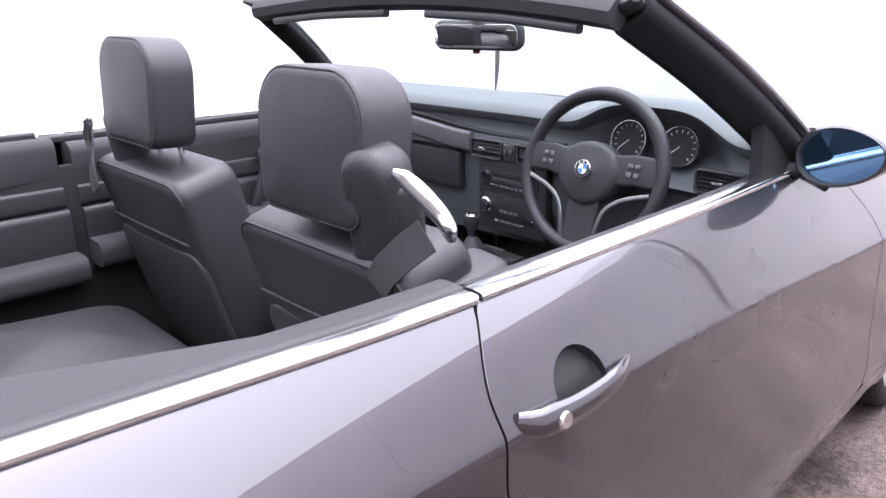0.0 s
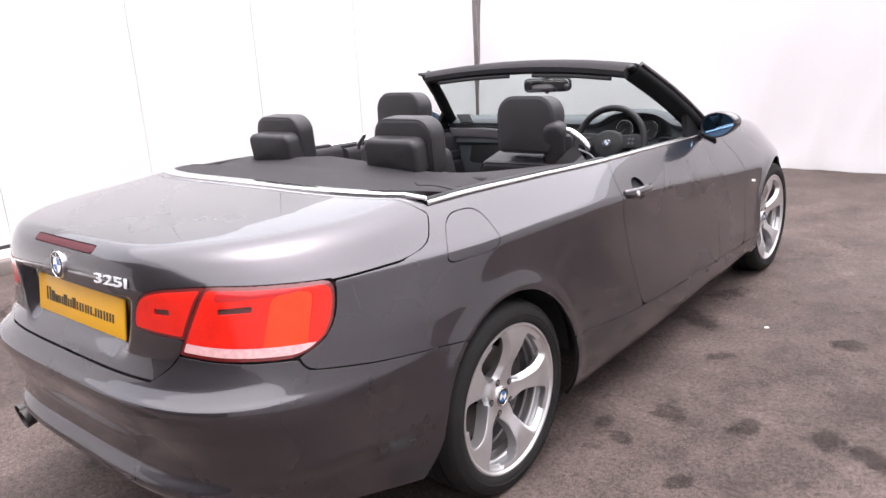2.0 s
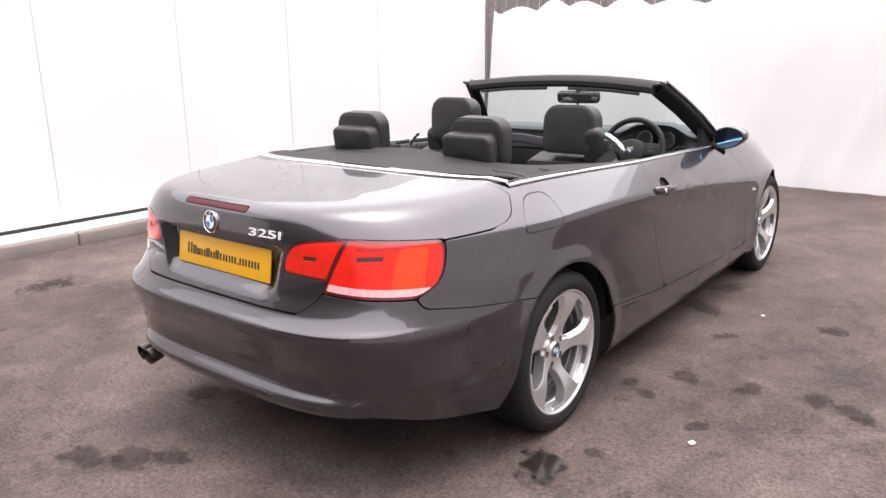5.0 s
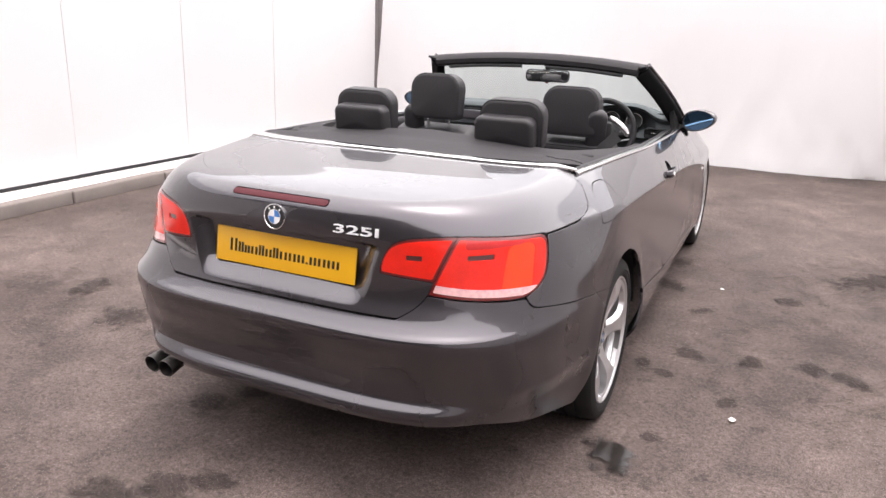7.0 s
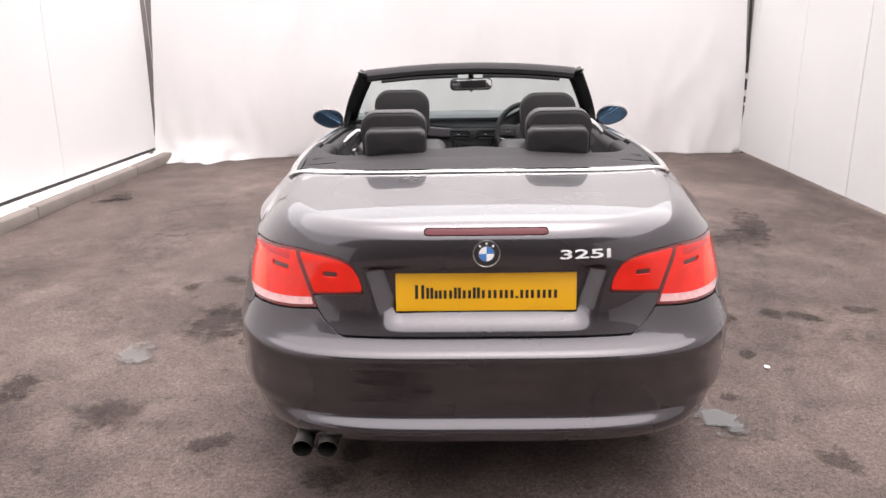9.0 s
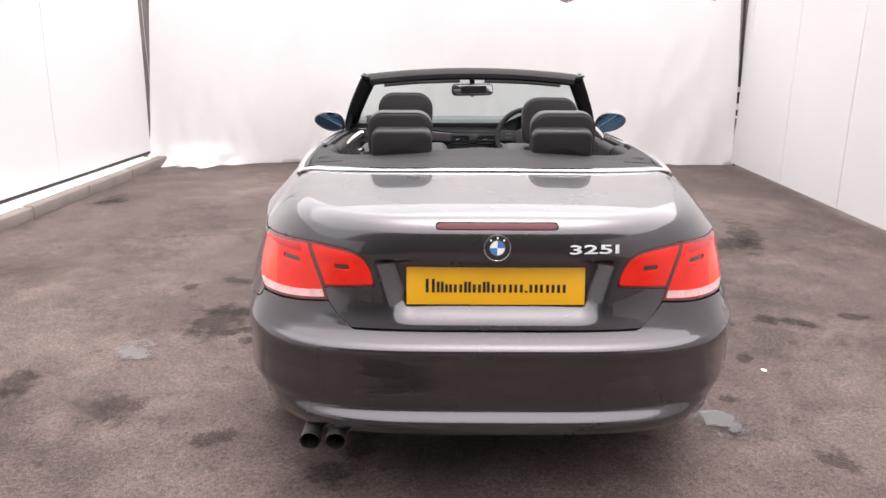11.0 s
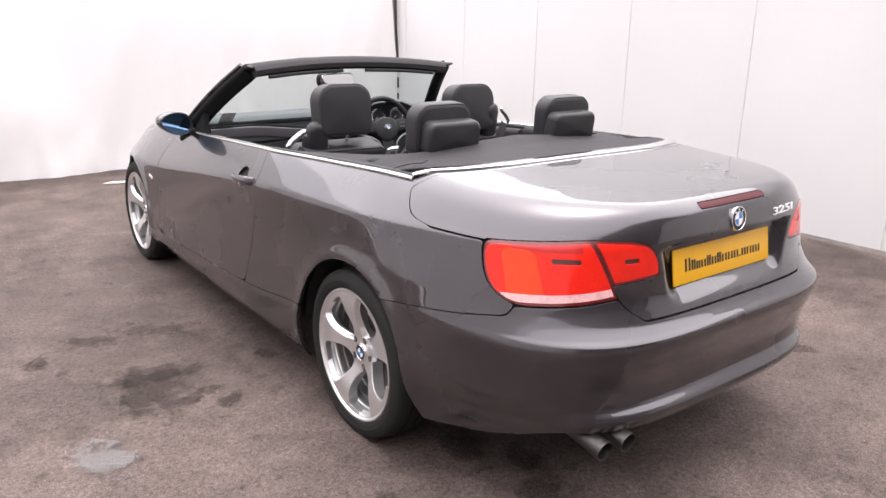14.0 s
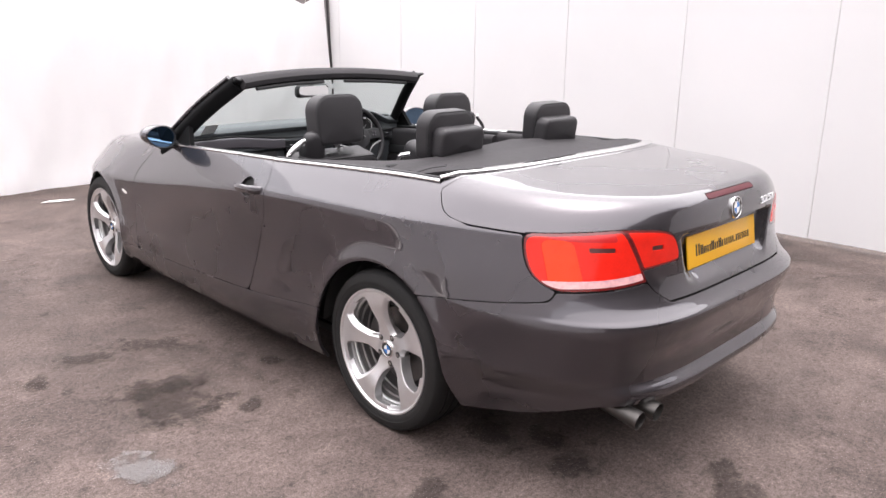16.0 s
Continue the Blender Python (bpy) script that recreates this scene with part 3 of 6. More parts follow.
deck_z = pchip((-1.05, 0.87), (-0.92, 0.935), (-0.875, 0.956), (-0.845, 0.966), (-0.6, 0.981), (-0.3, 0.992), (-0.1, 0.998), (0.3, 1.003), (0.8, 0.985), (1.5, 0.965), (1.95, 0.952), (2.3, 0.915), (2.8, 0.868), (3.2, 0.79), (3.45, 0.69), (3.6, 0.58))
front_y = pchip((0.2, 3.46), (0.45, 3.53), (0.62, 3.52), (0.75, 3.46), (0.95, 3.35))
exp_rear = pchip((0.25, 3.9), (0.5, 4.2), (0.6, 4.0), (0.72, 3.7), (0.86, 3.7), (1.0, 3.6))
WHEELS = ((REAR_Y, HUB_Z + 0.008, 0.348), (WB, HUB_Z + 0.006, 0.346))


def arch(y, z, i):
    cy, cz, r = WHEELS[i]
    spread = 0.40 * np.maximum(cz + 0.03 - z, 0) if i == 0 else 0
    return np.hypot(y - cy, np.maximum(z - cz, -0.12 * (i > 0) + 0 * z)) - r - np.where(y < cy, spread, 0)


def half_width(y, z):
    zc, zb, xb = zc_at(y), belt_z(y), belt_x(y)
    w = 0.0045
    d = (z - zc) / w
    over = w * np.where(d > 30, d, np.log1p(np.exp(np.minimum(d, 30))))
    u = over / (zb - zc)
    base = low_x(z) - smooth(-y, 0.0, 0.42) * 0.048 * smooth(z, 0.68, 0.88) - 0.020 * smooth(-y, -0.75, 0.0) * smooth(z, 0.40, 0.90)
    x = base - (base - xb) * (0.93 * u + 0.07 * np.minimum(u, 1.4) ** 4)
    tail = smooth(-y, 0.20, 0.55)
    x = x - tail * (0.010 * smooth(0.600 - z, 0.0, 0.13) + 0.036 * smooth(0.43 - z, 0.0, 0.09))
    x = x - 0.006 * smooth(-y, -0.3, 0.2)
    for cy, cz, r in WHEELS:
        rr = np.hypot(y - cy, z - cz)
        x = x + 0.008 * np.exp(-((rr - r) / 0.045) ** 2)
    return np.maximum(x, 0.3)


def deck(ax, y):
    """Height of the boot lid or bonnet."""
    round_off = 1 - 0.8 * smooth(y, -0.45, -0.05) * (1 - smooth(y, 1.7, 2.3))
    return deck_z(y) - round_off * (0.014 * (ax / 0.7) ** 2 + 0.010 * (ax / 0.7) ** 6)


def body(x, y, z):
    """Below zero inside the car's outer skin."""
    ax = np.abs(x)
    X = half_width(y, z)
    n = exp_rear(z)
    # the bumper's lower lip and step fade out round the flanks
    back = rear_y(z) + smooth(ax, 0.52, 0.78) * (plain_rear(z) - rear_y(z))
    t = np.maximum((0.25 - y) / (0.25 - back), 0)
    r = np.power(np.power(ax / X, n) + np.power(t, n), 1 / n)
    t2 = np.maximum((y - 2.22) / (front_y(z) - 2.22), 0)
    q = np.power(np.power(ax / X, 2.6) + np.power(t2, 2.6), 1 / 2.6)
    side = (np.where(y < 1.0, r, q) - 1) * 0.87
    # the recess round the number plate
    edge = 0.277 + 0.305 * (z - 0.678)
    dent = smooth(edge + 0.034 - ax, 0, 0.075) * smooth(0.852 - z, 0, 0.022) * smooth(z, 0.660, 0.725)
    side = side + np.where(y < -0.6, 0.030 * dent, 0)
    top = z - deck(ax, y)
    k = 0.022 + 0.022 * smooth(ax, 0.35, 0.72)
    return smax(side, top, k)


def cast(O, D, far=1.6):
    """Where rays from O along D leave the body, and the normals there."""
    lo, hi = np.zeros(O.shape[:2]), np.full(O.shape[:2], far)
    for _ in range(34):
        mid = (lo + hi) / 2
        Q = O + D * mid[:, :, None]
        inside = body(Q[:, :, 0], Q[:, :, 1], Q[:, :, 2]) < 0
        lo, hi = np.where(inside, mid, lo), np.where(inside, hi, mid)
    P = O + D * ((lo + hi) / 2)[:, :, None]
    e = 0.0015
    x, y, z = P[:, :, 0], P[:, :, 1], P[:, :, 2]
    N = np.stack([body(x + e, y, z) - body(x - e, y, z), body(x, y + e, z) - body(x, y - e, z), body(x, y, z + e) - body(x, y, z - e)], axis=2)
    N /= np.linalg.norm(N, axis=2)[:, :, None] + 1e-12
    return P, N


def side_grid(y0, y1, z0, z1, step=0.011):
    ys, zs = np.arange(y0, y1 + step, step), np.arange(z0, z1 + step, step)
    Y, Z = np.meshgrid(ys, zs, indexing="ij")
    O = np.stack([np.zeros_like(Y) + 0.05, Y, Z], axis=2)
    D = np.zeros_like(O)
    D[:, :, 0] = 1
    return cast(O, D)


def rear_grid(a0, a1, z0, z1, na, nz, cy=-0.15):
    """Fan in plan from (0, cy): angle 0 looks back, 90 to the right."""
    A, Z = np.meshgrid(np.radians(np.linspace(a0, a1, na)), np.linspace(z0, z1, nz), indexing="ij")
    O = np.stack([0 * A, 0 * A + cy, Z], axis=2)
    D = np.stack([np.sin(A), -np.cos(A), 0 * A], axis=2)
    return cast(O, D)


def lid_grid(na=300, nb=250):
    a, b = np.meshgrid(np.linspace(-1.32, 1.32, na), np.radians(np.linspace(-2, 140, nb)), indexing="ij")
    O = np.stack([0.55 * a, 0 * a - 0.50, 0 * a + 0.66], axis=2)
    D = np.stack([0.35 * a, -np.cos(b), np.sin(b)], axis=2)
    D /= np.linalg.norm(D, axis=2)[:, :, None]
    return cast(O, D)


# shut lines
GAP = 0.0024
door_rear = pchip((0.30, 0.905), (0.345, 0.886), (0.45, 0.850), (0.535, 0.816), (0.65, 0.772), (0.76, 0.737), (0.84, 0.735), (0.945, 0.783), (1.0, 0.81))
door_front = pchip((0.28, 2.09), (0.5, 2.115), (0.72, 2.085), (0.84, 1.99), (0.92, 1.92))
sill_line = pchip((0.30, 0.410), (0.36, 0.404), (0.89, 0.347), (2.1, 0.298), (2.5, 0.29))
lamp_top = pchip((0.338, 0.74), (0.352, 0.785), (0.366, 0.825), (0.386, 0.853), (0.42, 0.869), (0.47, 0.877), (0.553, 0.881), (0.65, 0.872), (0.75, 0.857), (0.8, 0.852))
lamp_bot = pchip((0.45, 0.726), (0.50, 0.717), (0.62, 0.702), (0.72, 0.695), (0.80, 0.690))
lamp_fore = pchip((0.66, -0.78), (0.69, -0.70), (0.715, -0.648), (0.75, -0.606), (0.80, -0.578), (0.857, -0.562), (0.9, -0.555))
lid_div = pchip((0.60, 0.36), (0.643, 0.412), (0.684, 0.466), (0.723, 0.494), (0.756, 0.505), (0.882, 0.553))
lid_side = pchip((0.80, -0.36), (0.857, -0.325), (0.866, -0.285), (0.88, -0.252), (0.91, -0.218), (0.95, -0.180), (1.02, -0.14))
tail_line = pchip((-0.80, 0.672), (-0.74, 0.668), (-0.5, 0.634), (-0.21, 0.592), (0.0, 0.56))


def lid_front(x):
    return -0.300 + 0.108 * (np.abs(x) / 0.715) ** 4


def tail_region(x, y, z):
    """Above zero on the outer half of the tail lamp (on the wings)."""
    ax = np.abs(x)
    return smin(smin(smin(lamp_top(ax) - z, z - lamp_bot(ax), 0.02), lamp_fore(z) - y, 0.03), (ax - lid_div(z)), 0.004)


def inner_region(x, y, z):
    ax = np.abs(x)
    g = smin(lamp_top(ax) - z, z - (0.754 + 0.09 * (0.505 - ax)), 0.035)
    return np.where(y < -0.5, smin(g, lid_div(z) - ax, 0.004), -1.0)


def lid_region(x, y, z):
    ax = np.abs(x)
    upper = smin(z - np.where(y < -0.565, lamp_top(ax), 0.857), lid_side(z) - y, 0.05)
    lower = np.where(y < -0.55, np.minimum(lid_div(z) - ax, z - 0.648), -1.0)
    return np.minimum(np.maximum(upper, lower), lid_front(x) - y)


def xyz(P):
    return P[:, :, 0], P[:, :, 1], P[:, :, 2]


car = thing("convertible_car", "dark graphite grey convertible car with its roof folded away", "car")


def both(name, P, N, g, material, label="", depth=0.012, parent=None):
    return [sheet(name, P, N, g, material, parent or car, label, depth, flip) for flip in (False, True)]


# rear quarter panels, doors, front wings and sills
P, N = side_grid(-0.84, 0.95, 0.33, 1.0)
x, y, z = xyz(P)
g = np.minimum(door_rear(z) - GAP - y, z - sill_line(y) - GAP)
g = np.minimum(g, belt_z(y) - 0.002 - z)
g = np.minimum(g, arch(y, z, 0))
g = np.minimum(g, -np.minimum(tail_region(x, y, z) + 0.003 + GAP, 1))
low = smax(tail_line(y) - z, -0.690 - y, 0.03)
g = np.minimum(g, np.where(y < 0.1, -low - GAP, 1))
g = np.minimum(g, -(lid_region(x, y, z) + 0.004))
g = np.where((y < -0.15) & (y > lid_front(x) - 0.004) & (z > 0.96), -1, g)
flap = smin(y + 0.232 - 0.90 * (z - 0.826), smin(z - 0.817, 0.930 - z, 0.05), 0.05)
flap = smin(flap, -0.006 - y, 0.05)
flap_R = flap
sheet("rear_quarter_panel", P, N, np.minimum(g, -(flap_R + 0.003)), PAINT, car)
sheet("rear_quarter_panel", P, N, g, PAINT, car, flip=True)
sheet("fuel_flap", P, N, flap_R, PAINT, car, "rounded fuel filler flap in the wing")

P, N = side_grid(0.70, 2.16, 0.27, 0.96)
x, y, z = xyz(P)
g = smin(np.minimum(y - door_rear(z) - GAP, door_front(z) - GAP - y), z - sill_line(y) - GAP, 0.045)
g = np.minimum(g, belt_z(y) - 0.002 - z)
bowl = 1 - np.hypot((y - 0.885) / 0.052, (z - 0.818) / 0.043)
doors = both("door", P, N, np.minimum(g, -bowl * 0.04), PAINT)

P, N = side_grid(1.80, 3.54, 0.20, 1.0, 0.014)
x, y, z = xyz(P)
g = np.minimum(y - door_front(z) - GAP, arch(y, z, 1))
g = np.minimum(g, z - np.where(y < 2.7, sill_line(y) + GAP, 0.62))
g = np.minimum(g, np.where(z > 0.8, 0.03 + np.abs(N[:, :, 0]) - 0.35, 1))
both("front_wing", P, N, g, PAINT)

P, N = side_grid(0.25, 2.56, 0.15, 0.43)
x, y, z = xyz(P)
g = np.minimum(np.minimum(sill_line(y) - GAP - z, z - 0.165), np.minimum(arch(y, z, 0), arch(y, z, 1)))
both("side_sill", P, N, g, PAINT)

# rear bumper
P, N = rear_grid(-100, 100, 0.20, 0.76, 260, 115)
x, y, z = xyz(P)
ax = np.abs(x)
u1 = np.maximum(0.643 - z, np.minimum(ax - lid_div(z) - 0.004, lamp_bot(ax) - 0.006 - z))
u1 = np.minimum(u1, np.where(z > 0.6, -(tail_region(x, y, z) + 0.003), 1))
u2 = smax(-0.690 - GAP - y, tail_line(y) - GAP - z, 0.03)
low_edge = 0.318 - 0.098 * smooth(ax, 0.62, 0.84)
g = np.minimum(np.minimum(u1, u2), np.minimum(z - low_edge, arch(y, z, 0)))
g = np.where(y > -0.20, -1, g)
bumper = sheet("rear_bumper", P, N, g, PAINT, car, "body-coloured rear bumper with a lower lip")

# boot lid with its inner lamps
P, N = lid_grid()
x, y, z = xyz(P)
g = np.minimum(lid_region(x, y, z) - 0.002, -(inner_region(x, y, z) + 0.003))
brake = smin(smin(0.174 - np.abs(x), z - 0.937, 0.01), 0.954 - z, 0.01)
brake = np.where(y < -0.7, brake, -1)
g = np.minimum(g, -(brake + 0.0012))
boot_lid = sheet("boot_lid", P, N, g, PAINT, car, "smooth boot lid with a recess for the plate")
# strip of body colour between the boot lid and the chrome
g = np.minimum(np.minimum(y - lid_front(x) - GAP, lid_front(x) + 0.034 - y), 0.708 - np.abs(x))
sheet("deck_strip", P, N, g, PAINT, car)

# bonnet
X, Y = np.meshgrid(np.linspace(-0.85, 0.85, 80), np.linspace(2.0, 3.5, 70), indexing="ij")
P, N = cast(np.stack([X, Y, 0 * X + 0.4], axis=2), np.stack([0 * X, 0 * X, 0 * X + 1], axis=2))
x, y, z = xyz(P)
g = np.minimum(np.minimum(0.03 - (np.abs(N[:, :, 0]) - 0.33), 3.40 - y), y - 2.12 - 0.10 * (1 - (x / 0.7) ** 2))
sheet("bonnet", P, N, g, PAINT, car)
P, N = rear_grid(90, 270, 0.20, 0.78, 120, 44, cy=2.4)
x, y, z = xyz(P)
g = np.minimum(np.minimum(0.62 - z, z - 0.22), np.minimum(arch(y, z, 1), y - 2.85))
sheet("front_bumper", P, N, g, PAINT, car)

# dark inner shell behind the shut lines, and the wheel wells
P, N = side_grid(-0.70, 3.2, 0.17, 0.99, 0.03)
x, y, z = xyz(P)
g = np.minimum(np.minimum(arch(y, z, 0) - 0.006, arch(y, z, 1) - 0.006), belt_z(y) - 0.02 - z)
g = np.where((y < -0.15) & (z > 0.93), -1, g)
g = np.where(y < 0, np.minimum(g, z - 0.37), g)
both("inner_shell", P - N * 0.015, N, g, UNDER, depth=0)
P, N = rear_grid(-78, 78, 0.34, 0.93, 100, 40)
x, y, z = xyz(P)
sheet("inner_tail", P - N * 0.016, N, np.minimum(np.minimum(arch(y, z, 0), z - 0.35), -y - 0.3), UNDER, car, depth=0)
P, N = lid_grid(60, 60)
x, y, z = xyz(P)
sheet("inner_deck", P - N * 0.016, N, np.minimum(z - 0.9, -0.14 - y), UNDER, car, depth=0)
bm = bmesh.new()
box(bm, (0, 1.55, 0.20), (1.36, 2.5, 0.04), 0.01)
box(bm, (0, -0.50, 0.42), (1.00, 0.55, 0.10), 0.03)
part("underfloor", bm, UNDER, car)
for sx in (1, -1):
    for cy, cz, r in WHEELS:
        bm = bmesh.new()
        lathe(bm, [(r + 0.008, 0.845 if cy < 1 else 0.815), (r + 0.02, 0.80), (r + 0.02, 0.52), (0.05, 0.50)], 48, pose(0, cy, cz, 90, 0, 90) if sx > 0 else pose(0, cy, cz, 90, 0, -90), start=radians(4), turn=radians(172))
        part("wheel_arch_liner", bm, UNDER, car)

# ---- wheels ----
BARREL = mat("dusty_alloy", (0.2883, 0.2752, 0.2752), 0.5, 0.7, grain=0.15, grain_size=200, stain=0.35, stain_size=9)
CAST = mat("cast_disc", (0.131, 0.1206, 0.1154), 0.5, 0.7, stain=0.35, stain_size=18)


def wheel_blank(hand):
    """One wheel lying flat: outer face towards +z, z = 0 at the tyre's middle. hand: which way the spokes lean."""
    w = new("wheel")
    bm = bmesh.new()
    R = 0.317
    prof = [(0.243, -0.098), (0.258, -0.108), (0.278, -0.110), (0.298, -0.104), (0.311, -0.090), (0.3165, -0.060)]
    for gz in (-0.045, -0.0, 0.045):
        prof += [(0.317, gz - 0.006), (0.310, gz - 0.004), (0.310, gz + 0.004), (0.317, gz + 0.006)]
    prof += [(0.3165, 0.060), (0.311, 0.088), (0.303, 0.101), (0.2995, 0.1035), (0.2985, 0.1015), (0.287, 0.1075), (0.272, 0.1095), (0.2705, 0.1075), (0.258, 0.1080), (0.250, 0.104), (0.243, 0.098)]
    lathe(bm, prof, 96)
    part("tyre", bm, TYRE, w, "black road tyre")
    bm = bmesh.new()
    lathe(bm, [(0.243, -0.10), (0.246, -0.095), (0.232, -0.085), (0.214, -0.06), (0.200, -0.055), (0.200, -0.010), (0.206, -0.006), (0.206, 0.022), (0.213, 0.026), (0.214, 0.052), (0.219, 0.056), (0.222, 0.080), (0.229, 0.088), (0.2325, 0.097), (0.239, 0.1035), (0.2445, 0.1035), (0.246, 0.099), (0.239, 0.094)], 96)
    rim = part("rim", bm, ALLOY, w, "silver alloy rim")
    bm = bmesh.new()
    lathe(bm, [(0.209, -0.09), (0.1985, -0.052), (0.1985, -0.008), (0.2045, -0.004), (0.2045, 0.023), (0.2115, 0.027), (0.2125, 0.046)], 72)
    part("rim_inner", bm, BARREL, rim)
    bm = bmesh.new()
    lathe(bm, [(0.001, -0.045), (0.187, -0.045)], 48)
    part("brake_backplate", bm, UNDER, w)
    # five spokes that flow into the hub, each with one broad curved flank
    R_, T_ = np.meshgrid(np.linspace(0.034, 0.2335, 66), np.radians(np.linspace(-36.05, 36.05, 84)), indexing="ij")
    step = 2 * math.pi / 5
    wide = pchip((0.03, 0.037), (0.075, 0.034), (0.105, 0.0265), (0.15, 0.033), (0.19, 0.047), (0.215, 0.060), (0.234, 0.068))

    def beside(angle, side):
        """Distance from the edge of the spoke at this angle, on one side of it."""
        return side * R_ * np.sin(T_ - angle - 0.05 * smooth(0.13 - R_, 0, 0.07)) - wide(R_)
    low_win = smin(smin(beside(0, -1), beside(-step, 1), 0.034), 0.2165 - R_, 0.018)
    top_win = smin(smin(beside(0, 1), beside(step, -1), 0.034), 0.2165 - R_, 0.018)
    hole = np.maximum(low_win, top_win)
    flank = 0.024 * smooth(low_win, -0.016, 0.002) ** 1.5
    H_ = 0.061 + 0.036 * smooth(R_, 0.045, 0.19) - 0.9 * flank - 0.002 * smooth(top_win, -0.004, 0.0)
    P = np.stack([R_ * np.cos(T_), hand * R_ * np.sin(T_), H_], axis=2)
    N = round_normals(P)
    N = N * np.sign(N[30, 42, 2])
    first = sheet("spoke", P, N, -hole, ALLOY, w, depth=0.045)
    for k in range(1, 5):
        o = link("spoke", first.data, w)
        o.matrix_basis = pose(0, 0, 0, 0, 0, 72 * k)
    bm = bmesh.new()
    lathe(bm, [(0.001, 0.050), (0.060, 0.050), (0.066, 0.03)], 40)
    part("hub", bm, DISC, w)
    for k in range(5):
        a = hand * ((k + 0.5) * step + 0.06)
        bm = bmesh.new()
        lathe(bm, [(0.012, 0.0622), (0.0115, 0.0626), (0.001, 0.0624)], 14, Matrix.Translation((0.056 * math.cos(a), 0.056 * math.sin(a), 0)))
        well = part("bolt_well", bm, UNDER, w)
        bm = bmesh.new()
        lathe(bm, [(0.0075, 0.062), (0.0075, 0.0645), (0.0055, 0.0655), (0.001, 0.0655)], 6, Matrix.Translation((0.056 * math.cos(a), 0.056 * math.sin(a), 0)))
        part("wheel_bolt", bm, DISC, w)
    bm = bmesh.new()
    lathe(bm, [(0.001, 0.0665), (0.026, 0.0665), (0.0275, 0.065), (0.029, 0.067), (0.033, 0.066), (0.034, 0.055)], 40)
    part("centre_cap", bm, CHROME, w)
    for q in range(4):
        bm = bmesh.new()
        c = bm.verts.new((0, 0, 0.0675))
        arc = [bm.verts.new((0.0175 * math.cos(a), 0.0175 * math.sin(a), 0.0675)) for a in np.linspace(q * math.pi / 2, (q + 1) * math.pi / 2, 8)]
        for a, b in zip(arc, arc[1:]):
            bm.faces.new((c, a, b))
        part("roundel_quarter", bm, BADGE_BLUE if q % 2 else BADGE_WHITE, w)
    bm = bmesh.new()
    lathe(bm, [(0.0178, 0.0674), (0.0262, 0.0674)], 32)
    part("roundel_ring", bm, SEAL, w)
    bm = bmesh.new()
    lathe(bm, [(0.06, -0.005), (0.150, -0.005), (0.150, -0.027), (0.06, -0.027)], 64, closed=True)
    part("brake_disc", bm, CAST, w, "worn steel brake disc")
    bm = bmesh.new()
    sweep(bm, [(0.128 * math.cos(a), 0.128 * math.sin(a), -0.012) for a in np.linspace(0.5, 1.6, 10)], rounded(0.06, 0.075, 0.012))
    part("brake_caliper", bm, CAST, w)
    return w


BADGE_BLUE = mat("enamel_blue", (0.06, 0.20, 0.52), 0.25, coat=0.5)
BADGE_WHITE = mat("enamel_white", (0.80, 0.80, 0.80), 0.25, coat=0.5)
for hand, spins in ((1, (8, 68)), (-1, (22, 42))):
    wheel = wheel_blank(hand)
    wheel.parent = car
    sx = -hand
    wheel.matrix_basis = pose(sx * 0.742, REAR_Y, HUB_Z, 0, sx * 90, 0) @ pose(0, 0, 0, 0, 0, spins[0])
    copy_thing(wheel, pose(sx * 0.742, WB, HUB_Z, 0, sx * 90, 0) @ pose(0, 0, 0, 0, 0, spins[1]))

# ---- lamps, badges, chrome, mirrors, handles ----
def red_lens(name, color, rough=0.12):
    m = mat(name, color, rough, coat=0.2, spec=0.35, stain=0.22, stain_size=16, grain=0.10, grain_size=160)
    n, l = m.node_tree.nodes, m.node_tree.links
    tc, rib, bp = n.new("ShaderNodeTexCoord"), n.new("ShaderNodeTexWave"), n.new("ShaderNodeBump")
    rib.bands_direction = "Z"
    rib.inputs["Scale"].default_value, rib.inputs["Distortion"].default_value = 34, 0.4
    bp.inputs["Strength"].default_value, bp.inputs["Distance"].default_value = 0.04, 0.001
    l.new(tc.outputs["Object"], rib.inputs["Vector"])
    l.new(rib.outputs["Fac"], bp.inputs["Height"])
    l.new(bp.outputs[0], n["Principled BSDF"].inputs["Normal"])
    return m


LENS_RED = red_lens("red_lamp_lens", (0.7619, 0.01965, 0.00975))
LENS_DEEP = red_lens("deep_red_lens", (0.4424, 0.01725, 0.01725))
LENS_ORANGE = red_lens("amber_red_lens", (0.8818, 0.05092, 0.00897))
LENS_CLEAR = mat("clear_lamp_band", (0.7341, 0.4194, 0.4194), 0.15, coat=1.0, grain=0.35, grain_size=90, stain=0.2, stain_size=30)
LENS_EDGE = mat("dark_red_lamp_edge", (0.1229, 0.00735, 0.00735), 0.25, coat=0.8)
SLOT = mat("smoked_reflector", (0.08596, 0.0252, 0.02296), 0.3, coat=0.5)
BRAKE_RED = mat("brake_lamp_red", (0.075, 0.0075, 0.013), 0.45, spec=0.25)
YELLOW = mat("yellow_plate", (0.8598, 0.4404, 0.00832), 0.45, stain=0.06, stain_size=9, coat=0.2)
INK = mat("plate_black", (0.0164, 0.0147, 0.0123), 0.5)
MIRROR = mat("blue_tinted_mirror", (0.20, 0.37, 0.58), 0.02, 1.0)
PLAIN_MIRROR = mat("mirror_glass", (0.75, 0.76, 0.76), 0.02, 1.0)


def bump_out(P, N, d):
    return P + N * d


